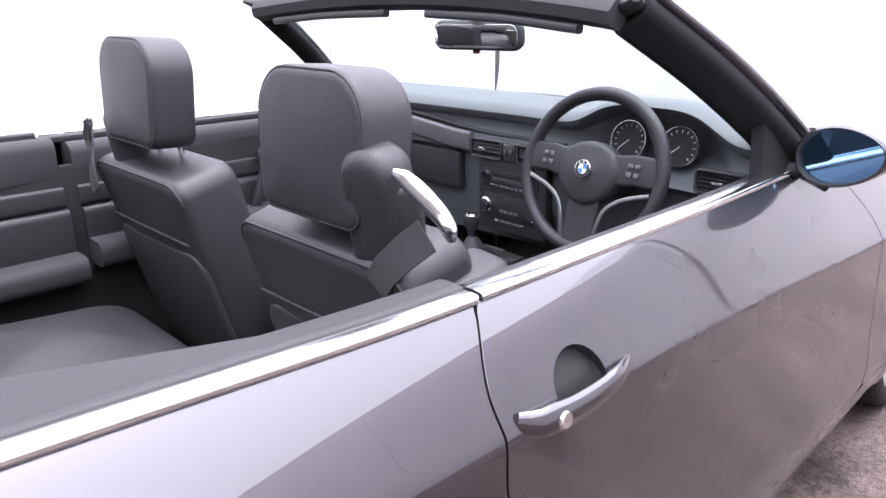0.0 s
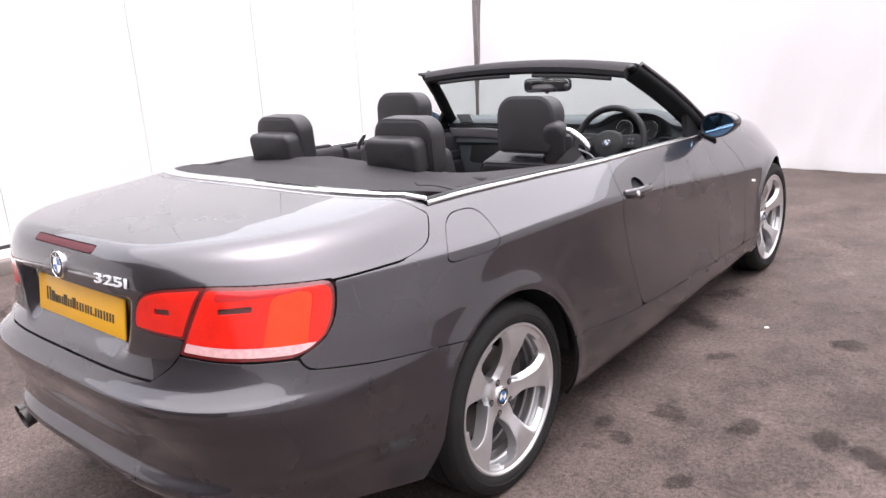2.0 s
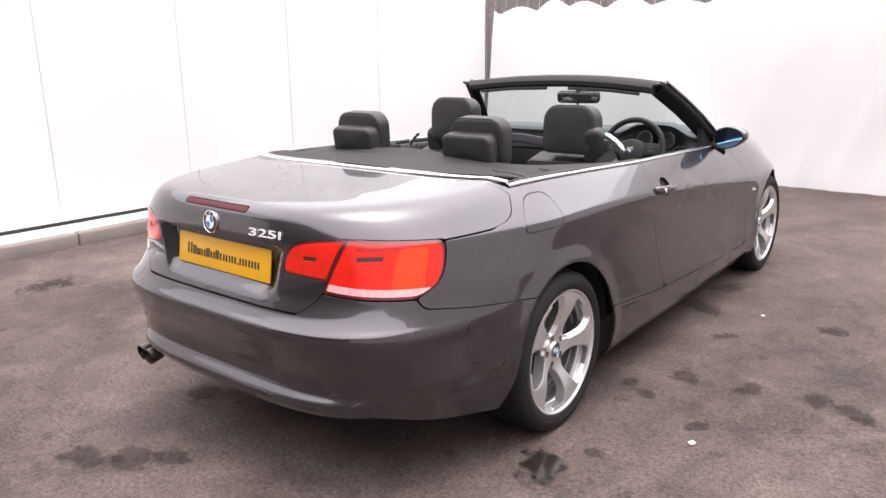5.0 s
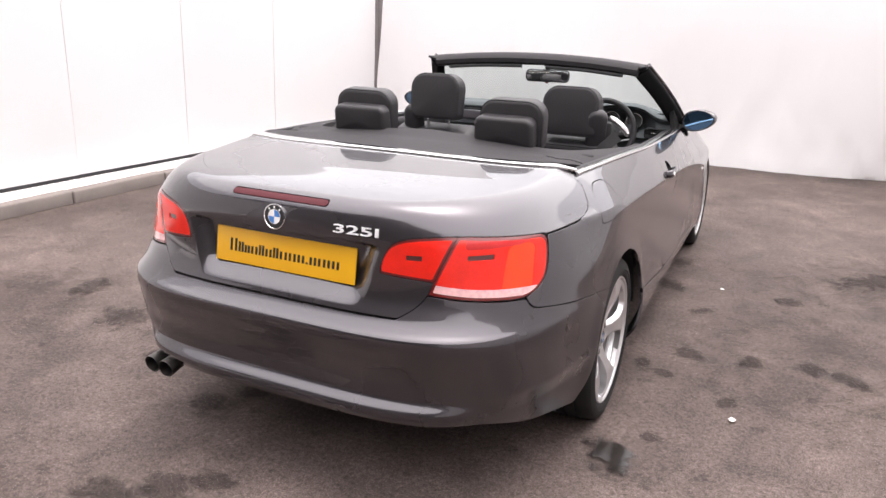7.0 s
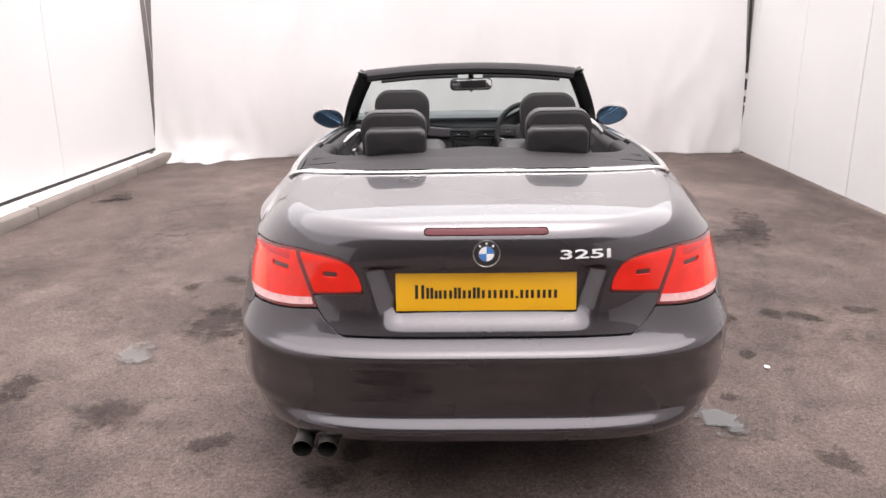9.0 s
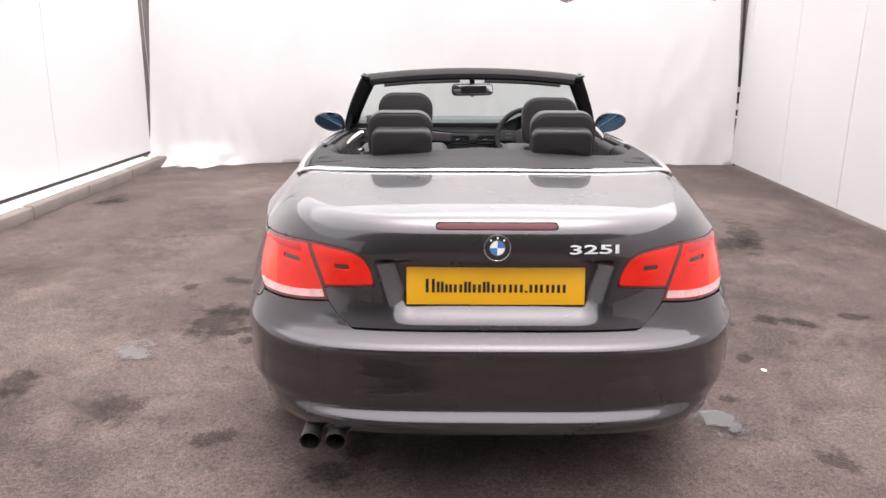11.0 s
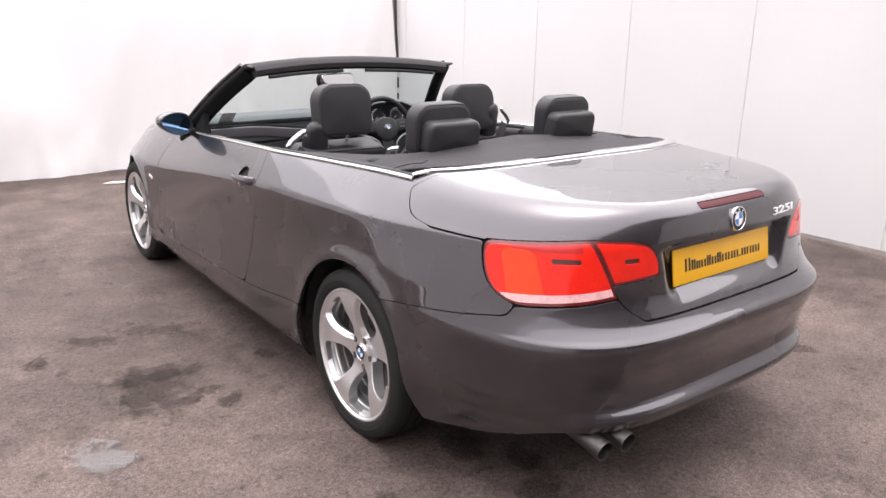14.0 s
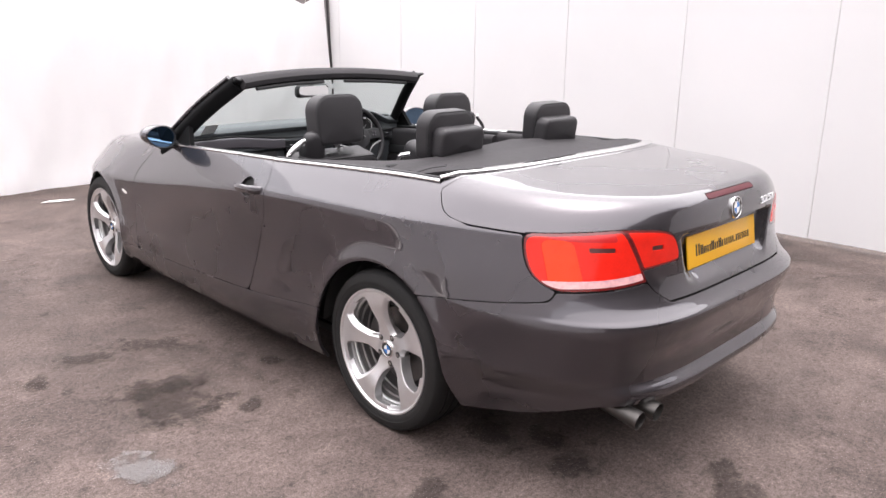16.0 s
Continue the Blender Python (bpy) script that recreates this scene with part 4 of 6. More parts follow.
P, N = rear_grid(0, 82, 0.66, 0.90, 330, 130)
x, y, z = xyz(P)
t = tail_region(x, y, z)
ax = np.abs(x)
band = z - (lamp_bot(ax) + 0.031)
slot_o = smin(smin(0.030 - np.abs(ax - 0.612), 0.0072 - np.abs(z - 0.822), 0.004), t, 0.004)
amber = smin(smin(ax - 0.668, 0.722 - ax - 0.12 * (z - 0.80), 0.012), 0.848 - z, 0.02)
smoke = smin(smin(0.705 - ax - 0.3 * (0.86 - z), z - 0.846, 0.012), ax - 0.575, 0.01)
for flip in (False, True):
    lamp = sheet("tail_lamp", P, N, np.where(t > 0, np.minimum(t, 0.0085 - t), -1), LENS_EDGE, car, "large wraparound red tail lamp with a clear lower band", 0.02, flip)
    core = t - 0.0087
    sheet("red_lens", bump_out(P, N, 0.0005), N, np.minimum(np.minimum(core, band), np.minimum(np.minimum(-slot_o - 0.0005, -smoke - 0.0003), -np.minimum(amber, core) - 0.0005)), LENS_RED, lamp, "", 0.008, flip)
    sheet("indicator_lens", bump_out(P, N, 0.0005), N, np.minimum(np.minimum(core, band), amber - 0.0004), LENS_ORANGE, lamp, "orange-red indicator part of the lens", 0.008, flip)
    sheet("smoked_band", bump_out(P, N, 0.0005), N, np.minimum(core, smoke - 0.0003), LENS_DEEP, lamp, "darker upper band of the lens", 0.008, flip)
    sheet("clear_band", bump_out(P, N, 0.0003), N, np.minimum(core, -band - 0.001), LENS_CLEAR, lamp, "clear reversing band", 0.008, flip)
    sheet("reflector_slot", bump_out(P, N, -0.004), N, slot_o - 0.0008, SLOT, lamp, "dark reflector slot", 0.003, flip)
P, N = rear_grid(0, 50, 0.72, 0.90, 260, 110)
x, y, z = xyz(P)
t = inner_region(x, y, z)
ax = np.abs(x)
slot_i = smin(smin(0.022 - np.abs(ax - 0.448), 0.0078 - np.abs(z - 0.820), 0.004), t, 0.004)
for flip in (False, True):
    lamp = sheet("boot_lamp", P, N, np.where(t > 0, np.minimum(t, 0.0075 - t), -1), LENS_EDGE, boot_lid, "red inner tail lamp on the boot lid", 0.02, flip)
    sheet("red_lens", bump_out(P, N, 0.0005), N, np.minimum(t - 0.0077, -slot_i - 0.0005), LENS_RED, lamp, "", 0.008, flip)
    sheet("reflector_slot", bump_out(P, N, -0.004), N, slot_i - 0.0008, SLOT, lamp, "dark reflector slot", 0.003, flip)
P, N = lid_grid(240, 300)
x, y, z = xyz(P)
brake = np.where(y < -0.7, smin(smin(0.172 - np.abs(x), z - 0.9385, 0.01), 0.9525 - z, 0.01), -1)
sheet("high_brake_lamp", bump_out(P, N, 0.0008), N, brake, BRAKE_RED, boot_lid, "narrow dull red brake lamp", 0.006)


def on_rear(x, z, lift=0.0):
    """A point on the tail at (x, z), with its outward normal."""
    O = np.array([[[x, -0.4, z]]], float)
    P, N = cast(O, np.array([[[0.0, -1.0, 0.0]]]))
    return Vector(P[0, 0] + N[0, 0] * lift), Vector(N[0, 0])


def facing(p, n, up=(0, 0, 1)):
    """A pose at p whose z axis is n and whose y axis is near up."""
    n = Vector(n).normalized()
    xx = Vector(up).cross(n).normalized()
    yy = n.cross(xx)
    return Matrix.Translation(p) @ Matrix((xx, yy, n)).transposed().to_4x4()


def roundel(parent, m, r, name="badge"):
    bm = bmesh.new()
    lathe(bm, [(0.001, 0.003), (0.90 * r, 0.003), (0.93 * r, 0.0045), (r, 0.004), (r, -0.004)], 48, m)
    top = part(name, bm, CHROME, parent, "round enamel badge in a chrome ring")
    bm = bmesh.new()
    lathe(bm, [(0.58 * r, 0.0036), (0.90 * r, 0.0036)], 48, m)
    part("badge_ring", bm, SEAL, top)
    bm = bmesh.new()
    lathe(bm, [(0.54 * r, 0.0040), (0.60 * r, 0.0040)], 48, m)
    part("badge_rim", bm, CHROME, top)
    for q in range(4):
        bm = bmesh.new()
        c = bm.verts.new(m @ Vector((0, 0, 0.0038)))
        arc = [bm.verts.new(m @ Vector((0.55 * r * math.cos(a), 0.55 * r * math.sin(a), 0.0038))) for a in np.linspace(q * math.pi / 2, (q + 1) * math.pi / 2, 9)]
        for a, b in zip(arc, arc[1:]):
            bm.faces.new((c, a, b))
        part("badge_quarter", bm, BADGE_BLUE if q % 2 == 0 else BADGE_WHITE, top)
    for a in (50, 90, 130):
        bm = bmesh.new()
        box(bm, (0, 0, 0), (0.14 * r, 0.17 * r, 0.001))
        bmesh.ops.transform(bm, matrix=m @ pose(0.75 * r * math.cos(radians(a)), 0.75 * r * math.sin(radians(a)), 0.004, 0, 0, a - 90), verts=bm.verts)
        part("badge_mark", bm, BADGE_WHITE, top)
    return top


p, n = on_rear(0.0, 0.889, 0.002)
roundel(boot_lid, facing(p, n), 0.0385)


def lettering(text, m, size, material, parent, name, label, wide=1.0, thick=0.0015):
    cu = bpy.data.curves.new(name, "FONT")
    cu.body, cu.size, cu.extrude, cu.align_x, cu.align_y = text, size, thick, "CENTER", "CENTER"
    cu.bevel_depth = 0.0004
    tmp = new(name, cu)
    bpy.context.view_layer.update()
    me = bpy.data.meshes.new_from_object(tmp.evaluated_get(bpy.context.evaluated_depsgraph_get()))
    bpy.data.objects.remove(tmp)
    me.transform(m @ Matrix.Diagonal((wide, 1, 1, 1)))
    me.materials.clear()
    me.materials.append(material)
    return link(name, me, parent, label)


p, n = on_rear(0.277, 0.882, 0.002)
LETTER = mat("bright_letter_metal", (0.82, 0.82, 0.83), 0.42, 0.25, stain=0.05)
lettering("325I", facing(p, n), 0.0355, LETTER, boot_lid, "model_lettering", "raised chrome number lettering", 2.45)

# number plate: yellow, with its writing as plain bars
pp, pn = on_rear(0.0, 0.764, 0.006)
plate_m = facing(pp, (0, -1, 0.16))
bm = bmesh.new()
box(bm, (0, 0, 0), (0.52, 0.111, 0.006), 0.002)
bmesh.ops.transform(bm, matrix=plate_m, verts=bm.verts)
plate = part("number_plate", bm, YELLOW, boot_lid, "yellow plate with dark plain bars")
widths = (0.030, 0.020, 0.020, 0.027, 0.020, 0.026, 0.020, 0.030, 0.029, 0.027, 0.008, 0.026, 0.030, 0.046)
tall = (1, 0.8, 0.6, 0.6, 0.8, 0.6, 0.8, 0.6, 0.6, 0.6, 0.14, 0.6, 0.6, 0.6)
cx = -(sum(widths) * 0.93 + 0.0058 * 13) / 2
for w, h in zip(widths, tall):
    w *= 0.93
    strokes = (0.5,) if w < 0.015 else (0.18, 0.82) if w < 0.04 else (0.12, 0.5, 0.88)
    for k in strokes:
        bm = bmesh.new()
        box(bm, (cx + w * k, -0.019 + 0.040 * h / 2, 0.0034), (0.0085, 0.040 * h, 0.0012))
        bmesh.ops.transform(bm, matrix=plate_m, verts=bm.verts)
        part("plate_bar", bm, INK, plate)
    cx += w + 0.0058


def skin_x(y, z):
    P, _ = cast(np.array([[[0.05, y, z]]], float), np.array([[[1.0, 0, 0]]]))
    return float(P[0, 0, 0])


# chrome along the belt line and behind the folded roof
for sx in (1, -1):
    for name, y0, y1 in (("belt_chrome", -0.160, 0.780), ("door_chrome", 0.788, 1.75)):
        pts = [(sx * (skin_x(yy, float(belt_z(yy)) - 0.004) - 0.009), yy, float(belt_z(yy)) + 0.002) for yy in np.linspace(y0, y1, 40)]
        bm = bmesh.new()
        sweep(bm, pts, [(a - (sx * 0.004 if name == "door_chrome" else 0), b) for a, b in rounded(0.028 if name == "belt_chrome" else 0.033, 0.013, 0.005)])
        part(name, bm, CHROME, car if name == "belt_chrome" else doors[0 if sx > 0 else 1], "bright chrome strip along the belt line")
        bm = bmesh.new()
        sweep(bm, [(a - sx * (0.018 if name == "belt_chrome" else 0.026), b, c - (0.0 if name == "belt_chrome" else 0.012)) for a, b, c in pts], rounded(0.018, 0.020, 0.006))
        part("belt_seal", bm, SEAL, car if name == "belt_chrome" else doors[0 if sx > 0 else 1])


def skin_top(x, y):
    """Height of the body's skin over (x, y)."""
    P, _ = cast(np.stack([x, y, 0 * x + 0.6], axis=2), np.stack([0 * x, 0 * x, 0 * x + 1.0], axis=2))
    return P[:, :, 2]


def deck_rim(a, inset):
    """Where a ray from inside the cabin at this angle (0 looks back) meets the rounded rear edge of the cover."""
    lo, hi = 0.0, 1.2
    for _ in range(40):
        d = (lo + hi) / 2
        px_, py_ = d * math.sin(a), 0.30 - d * math.cos(a)
        f = float(smin(py_ - lid_front(px_) - inset, belt_x(py_) + 0.042 - inset - abs(px_), 0.07))
        lo, hi = (d, hi) if f > 0 else (lo, d)
    return px_, py_


rim_pts = [deck_rim(a, 0.052) for a in np.radians(np.linspace(-60, 60, 121))]
rim_pts = [p for p in rim_pts if p[1] < -0.138]
bm = bmesh.new()
rim_z = skin_top(np.array([[p[0] for p in rim_pts]]), np.array([[p[1] for p in rim_pts]]))[0]
sweep(bm, [(px_, py_, float(pz_) + 0.0015) for (px_, py_), pz_ in zip(rim_pts, rim_z)], rounded(0.046, 0.014, 0.006))
part("deck_chrome", bm, CHROME, car, "bright chrome strip behind the tonneau")

# tonneau cover over the folded roof
X, Y = np.meshgrid(np.linspace(-0.78, 0.78, 180), np.linspace(-0.26, 0.80, 120), indexing="ij")
axx = np.abs(X)
flat = 1.003 - 0.030 * (axx / 0.7) ** 2 - 0.02 * (axx / 0.72) ** 10 - 0.010 * smooth(-Y, 0.02, 0.26)
arm = belt_z(Y) + 0.008 + 0.10 * np.maximum(0.74 - axx, 0)
Zt = flat * (1 - smooth(Y, 0.0, 0.22)) + arm * smooth(Y, 0.0, 0.22)
raised = np.maximum(Zt, skin_top(X, Y) + 0.004)
Zt = Zt + (raised - Zt) * (1 - smooth(Y, -0.12, 0.06))
P = np.stack([X, Y, Zt], axis=2)
N = round_normals(P)
N = N * np.sign(N[90, 5, 2])
inner_x = pchip((0.1, 0.55), (0.17, 0.585), (0.32, 0.645), (0.45, 0.688), (0.55, 0.718), (0.72, 0.765))
open_ = smin(inner_x(Y) - axx, Y - 0.118, 0.14)
outer = smin(Y - lid_front(X) - 0.074, belt_x(Y) - 0.032 - axx, 0.09)
g = np.minimum(np.minimum(outer, -open_), 0.745 - Y)
FLAP_TURN = 0.85
tonneau = sheet("tonneau_cover", P, N, g, VINYL, car, "flat grey-black vinyl cover over the stowed roof", 0.022)
# a stitched flap in each rear corner of the cover
fu = (axx - 0.625) * math.cos(FLAP_TURN) + (Y + 0.012) * math.sin(FLAP_TURN)
fv = -(axx - 0.625) * math.sin(FLAP_TURN) + (Y + 0.012) * math.cos(FLAP_TURN)
for sx in (1, -1):
    for v0, v1 in ((-0.046, 0.004), (0.008, 0.040)):
        gf = np.where(sx * X > 0, smin(0.070 - np.abs(fu), np.minimum(fv - v0, v1 - fv), 0.008), -1.0)
        sheet("tonneau_flap", P + N * 0.003, N, np.minimum(gf, g - 0.004), VINYL, tonneau, "", 0.004)

# windscreen frame
PILLAR = mat("matt_black_trim", (0.0111, 0.0111, 0.0117), 0.8, spec=0.06, grain=0.2, grain_size=400, stain=0.15)
hx = lambda x: 1 - (x / 0.6) ** 2
head = [(x, 1.395 + 0.045 * hx(x), 1.226 + 0.034 * hx(x)) for x in np.linspace(-0.585, 0.585, 32)]
bm = bmesh.new()
sweep(bm, head, [(0.055, -0.018), (0.060, 0.004), (0.045, 0.022), (0.015, 0.032), (-0.03, 0.033), (-0.055, 0.024), (-0.062, 0.0), (-0.055, -0.026), (-0.03, -0.034), (0.03, -0.030)][::-1])
frame_top = part("windscreen_header", bm, VINYL, car, "padded dark header rail of the windscreen")
for sx in (1, -1):
    bm = bmesh.new()
    sweep(bm, spline([(sx * 0.565, 1.40, 1.240), (sx * 0.60, 1.375, 1.243), (sx * 0.625, 1.345, 1.252)], 8), ring(0.030, 10, 0.020), scale=[1, 1, 0.95, 0.85, 0.7, 0.55, 0.4, 0.28])
    part("header_end", bm, SEAL, frame_top)
    bm = bmesh.new()
    a = spline([(sx * 0.02 + sx * 0.05, 1.395, 1.222), (sx * 0.28, 1.385, 1.216), (sx * 0.50, 1.365, 1.200)], 10)
    sweep(bm, a, rounded(0.020, 0.018, 0.007))
    part("sun_visor", bm, DASH, frame_top, "folded black sun visor")
    # pillars: dark inner trim and a painted outer skin
    line = spline([(sx * 0.600, 1.390, 1.226), (sx * 0.668, 1.550, 1.115), (sx * 0.728, 1.690, 1.000), (sx * 0.762, 1.790, 0.910), (sx * 0.775, 1.86, 0.85)], 20)
    bm = bmesh.new()
    sweep(bm, [Vector(p) - Vector((sx * 0.010, 0, 0)) for p in line], rounded(0.056, 0.080, 0.020), up=(sx * 1.0, 0.3, 0.6))
    pillar = part("windscreen_pillar", bm, PILLAR, car, "black trimmed windscreen pillar")
    bm = bmesh.new()
    sweep(bm, [Vector(p) + Vector((sx * 0.012, 0.034, 0.026)) for p in line], rounded(0.020, 0.036, 0.008), up=(sx * 1.0, 0.3, 0.6))
    part("pillar_skin", bm, PAINT, pillar)
    bm = bmesh.new()
    tri = [(sx * 0.765, 1.60, 0.913), (sx * 0.770, 1.82, 0.905), (sx * 0.742, 1.70, 1.01), (sx * 0.735, 1.655, 1.02)]
    vs = [bm.verts.new(p) for p in tri] + [bm.verts.new((p[0] - sx * 0.025, p[1], p[2])) for p in tri]
    bm.faces.new(vs[:4]); bm.faces.new(vs[4:][::-1])
    for i in range(4):
        bm.faces.new((vs[i], vs[(i + 1) % 4], vs[4 + (i + 1) % 4], vs[4 + i]))
    part("quarter_corner", bm, PILLAR, pillar)
U, V = np.meshgrid(np.linspace(-1, 1, 33), np.linspace(0, 1, 20), indexing="ij")
gx = U * (0.585 * (1 - V) + 0.755 * V)
gy = (1.405 + 0.05 * (1 - U ** 2)) * (1 - V) + (1.80 + 0.21 * (1 - U ** 2)) * V
gz = (1.222 + 0.034 * (1 - U ** 2)) * (1 - V) + (0.918 + 0.035 * (1 - U ** 2)) * V + 0.035 * np.sin(np.pi * V)
P = np.stack([gx, gy, gz], axis=2)
N = round_normals(P)
N = N * np.sign(N[16, 10, 2])
pane = sheet("windscreen", P, N, np.ones_like(U), WINDSCREEN, car, "clear raked windscreen", 0.005)
pane.visible_shadow = False
bm = bmesh.new()
sweep(bm, [(float(x_), float(y_) - 0.012, float(z_) + 0.004) for x_, y_, z_ in zip(gx[:, -1], gy[:, -1], gz[:, -1])], rounded(0.04, 0.014, 0.005))
part("cowl_trim", bm, SEAL, car)

bm = bmesh.new()
box(bm, (0, 0, 0), (0.085, 0.085, 0.002), 0.0008)
bmesh.ops.transform(bm, matrix=facing((-0.60, 1.700, 0.972), (0.12, -0.62, -0.62)), verts=bm.verts)
part("windscreen_sticker", bm, mat("pale_sticker", (0.55, 0.56, 0.56), 0.5, stain=0.4, stain_size=40), car, "pale sticker in the corner of the windscreen")
# inside mirror
bm = bmesh.new()


def puff(bm, outline, depth, edge, m, steps=4, bulge=0.0):
    """A padded slab: an outline in x, z with rounded rims front and back, thickness along y."""
    n = len(outline)
    pts = [Vector((a, 0, b)) for a, b in outline]
    cen = sum(pts, Vector()) / n
    nor = []
    for i in range(n):
        t = pts[(i + 1) % n] - pts[i - 1]
        v = Vector((t.z, 0, -t.x)).normalized()
        if v.dot(pts[i] - cen) < 0:
            v = -v
        nor.append(v)
    layers = []
    for side in (-1, 1):
        part_ = []
        for k in range(steps + 1):
            a = math.pi / 2 * k / steps
            part_.append((side * (depth / 2 - edge * (1 - math.sin(a))), -edge * (1 - math.cos(a))))
        layers += part_[::-1] if side < 0 else part_
    rows = [[bm.verts.new(m @ (pts[i] + nor[i] * s + Vector((0, yy, 0)))) for i in range(n)] for yy, s in layers]
    for p, q in zip(rows, rows[1:]):
        for i in range(n):
            bm.faces.new((p[i], p[(i + 1) % n], q[(i + 1) % n], q[i]))
    for row, side in ((rows[0], -1), (rows[-1], 1)):
        inner = [bm.verts.new(m @ (cen + (pts[i] - nor[i] * edge - cen) * 0.5 + Vector((0, side * (depth / 2 + bulge * 0.8), 0)))) for i in range(n)]
        c = bm.verts.new(m @ (cen + Vector((0, side * (depth / 2 + bulge), 0))))
        for i in range(n):
            bm.faces.new((row[i], row[(i + 1) % n], inner[(i + 1) % n], inner[i]))
            bm.faces.new((inner[i], inner[(i + 1) % n], c))
    return bm


mm = pose(0.010, 1.625, 1.160, 3, 0, 12)
puff(bm, rounded(0.255, 0.072, 0.026, 6), 0.036, 0.014, mm)
sweep(bm, [(0.010, 1.640, 1.175), (0.008, 1.62, 1.215), (0.0, 1.56, 1.250)], ring(0.016, 10))
box(bm, (0.0, 1.50, 1.243), (0.11, 0.09, 0.030), 0.010)
inner_mirror = part("inside_mirror", bm, BLACK, car, "black framed rear-view mirror")
bm = bmesh.new()
puff(bm, rounded(0.240, 0.058, 0.020, 6), 0.004, 0.001, mm @ pose(0, -0.0178, 0))
part("mirror_glass", bm, PLAIN_MIRROR, inner_mirror)
bm = bmesh.new()
box(bm, (0.010, 1.618, 1.121), (0.018, 0.012, 0.010), 0.003)
part("sensor_light", bm, BRAKE_RED, inner_mirror)

# door mirrors
for sx, door in ((1, doors[0]), (-1, doors[1])):
    egg = []
    for k in range(36):
        a = 2 * math.pi * k / 36
        ca, sa = math.cos(a), math.sin(a)
        egg.append((sx * (0.094 * ca), 0.059 * sa * (1 - 0.16 * ca) + 0.008 * ca))
    m = pose(sx * 0.876, 1.715, 0.962, 2, -sx * 4, -sx * 14)
    bm = bmesh.new()
    rows = []
    for yy, s in ((-0.034, 0.93), (-0.030, 0.99), (-0.018, 1.0), (0.005, 0.98), (0.03, 0.90), (0.052, 0.74), (0.066, 0.50), (0.072, 0.22)):
        rows.append([bm.verts.new(m @ Vector((a * s, yy, b * s))) for a, b in egg])
    for p, q in zip(rows, rows[1:]):
        for i in range(36):
            bm.faces.new((p[i], p[(i + 1) % 36], q[(i + 1) % 36], q[i]))
    bm.faces.new(rows[-1])
    shell = part("door_mirror", bm, PAINT, door, "body-coloured oval door mirror")
    bm = bmesh.new()
    rows = [[bm.verts.new(m @ Vector((a * s, yy, b * s))) for a, b in egg] for yy, s in ((-0.034, 0.93), (-0.032, 0.89), (-0.018, 0.87))]
    for p, q in zip(rows, rows[1:]):
        for i in range(36):
            bm.faces.new((p[i], p[(i + 1) % 36], q[(i + 1) % 36], q[i]))
    part("mirror_rim", bm, BLACK, shell)
    bm = bmesh.new()
    bm.faces.new([bm.verts.new(m @ Vector((a * 0.885, -0.024, b * 0.885))) for a, b in egg])
    part("mirror_glass", bm, MIRROR, shell, "blue-tinted mirror glass", flat=True)
    bm = bmesh.new()
    sweep(bm, spline([(sx * 0.745, 1.76, 0.905), (sx * 0.79, 1.752, 0.915), (sx * 0.835, 1.735, 0.930)], 8), rounded(0.075, 0.035, 0.012), scale=[1.15, 1.1, 1.0, 0.9, 0.85, 0.8, 0.8, 0.85])
    part("mirror_foot", bm, BLACK, shell)

# door handles, side repeaters, exhaust pipes
for sx, door in ((1, doors[0]), (-1, doors[1])):
    bm = bmesh.new()
    rows = []
    for i in range(7):
        a = math.pi / 2 * i / 6
        rim_ = [(0.885 + 0.053 * math.cos(a) * math.cos(b), 0.818 + 0.044 * math.cos(a) * math.sin(b)) for b in np.linspace(0, 2 * math.pi, 24, endpoint=False)]
        rows.append([bm.verts.new((sx * (skin_x(v, w) - 0.0015 - 0.035 * math.sin(a)), v, w)) for v, w in rim_])
    for p, q in zip(rows, rows[1:]):
        for i in range(24):
            bm.faces.new((p[i], p[(i + 1) % 24], q[(i + 1) % 24], q[i]))
    part("handle_bowl", bm, UNDER, door)
    bm = bmesh.new()
    pts = spline([(sx * (skin_x(v, w) + d), v, w) for v, w, d in ((0.762, 0.822, -0.004), (0.785, 0.818, 0.012), (0.86, 0.815, 0.019), (0.93, 0.813, 0.016), (0.998, 0.811, -0.006))], 20)
    sweep(bm, pts, ring(0.010, 12, 0.018), scale=[0.7, 0.9, 1.05, 1.1, 1.1, 1.05, 1, 1, 1, 1, 1, 1, 1, 0.97, 0.92, 0.85, 0.75, 0.62, 0.45, 0.25])
    handle = part("door_handle", bm, PAINT, door, "body-coloured pull handle")
    if sx > 0:
        bm = bmesh.new()
        lathe(bm, [(0.001, 0.003), (0.009, 0.003), (0.011, 0.0), (0.011, -0.006)], 20, pose(skin_x(0.810, 0.817) + 0.026, 0.810, 0.817, 0, 80, 0))
        part("lock", bm, CHROME, handle, "round metal door lock")
    yy, zz = 2.245, 0.600
    bm = bmesh.new()
    xx = skin_x(yy, zz)
    puff(bm, rounded(0.058, 0.017, 0.008, 4), 0.010, 0.004, pose(sx * (xx - 0.001), yy, zz, 0, 12 if sx > 0 else -12, 90))
    part("side_repeater", bm, mat("white_lens", (0.8, 0.78, 0.74), 0.2, coat=1.0) if sx > 0 else bpy.data.materials["white_lens"], car, "small white indicator repeater")
PIPE = mat("sooty_steel_pipe", (0.10, 0.094, 0.09), 0.38, 0.9, stain=0.4, stain_size=18)
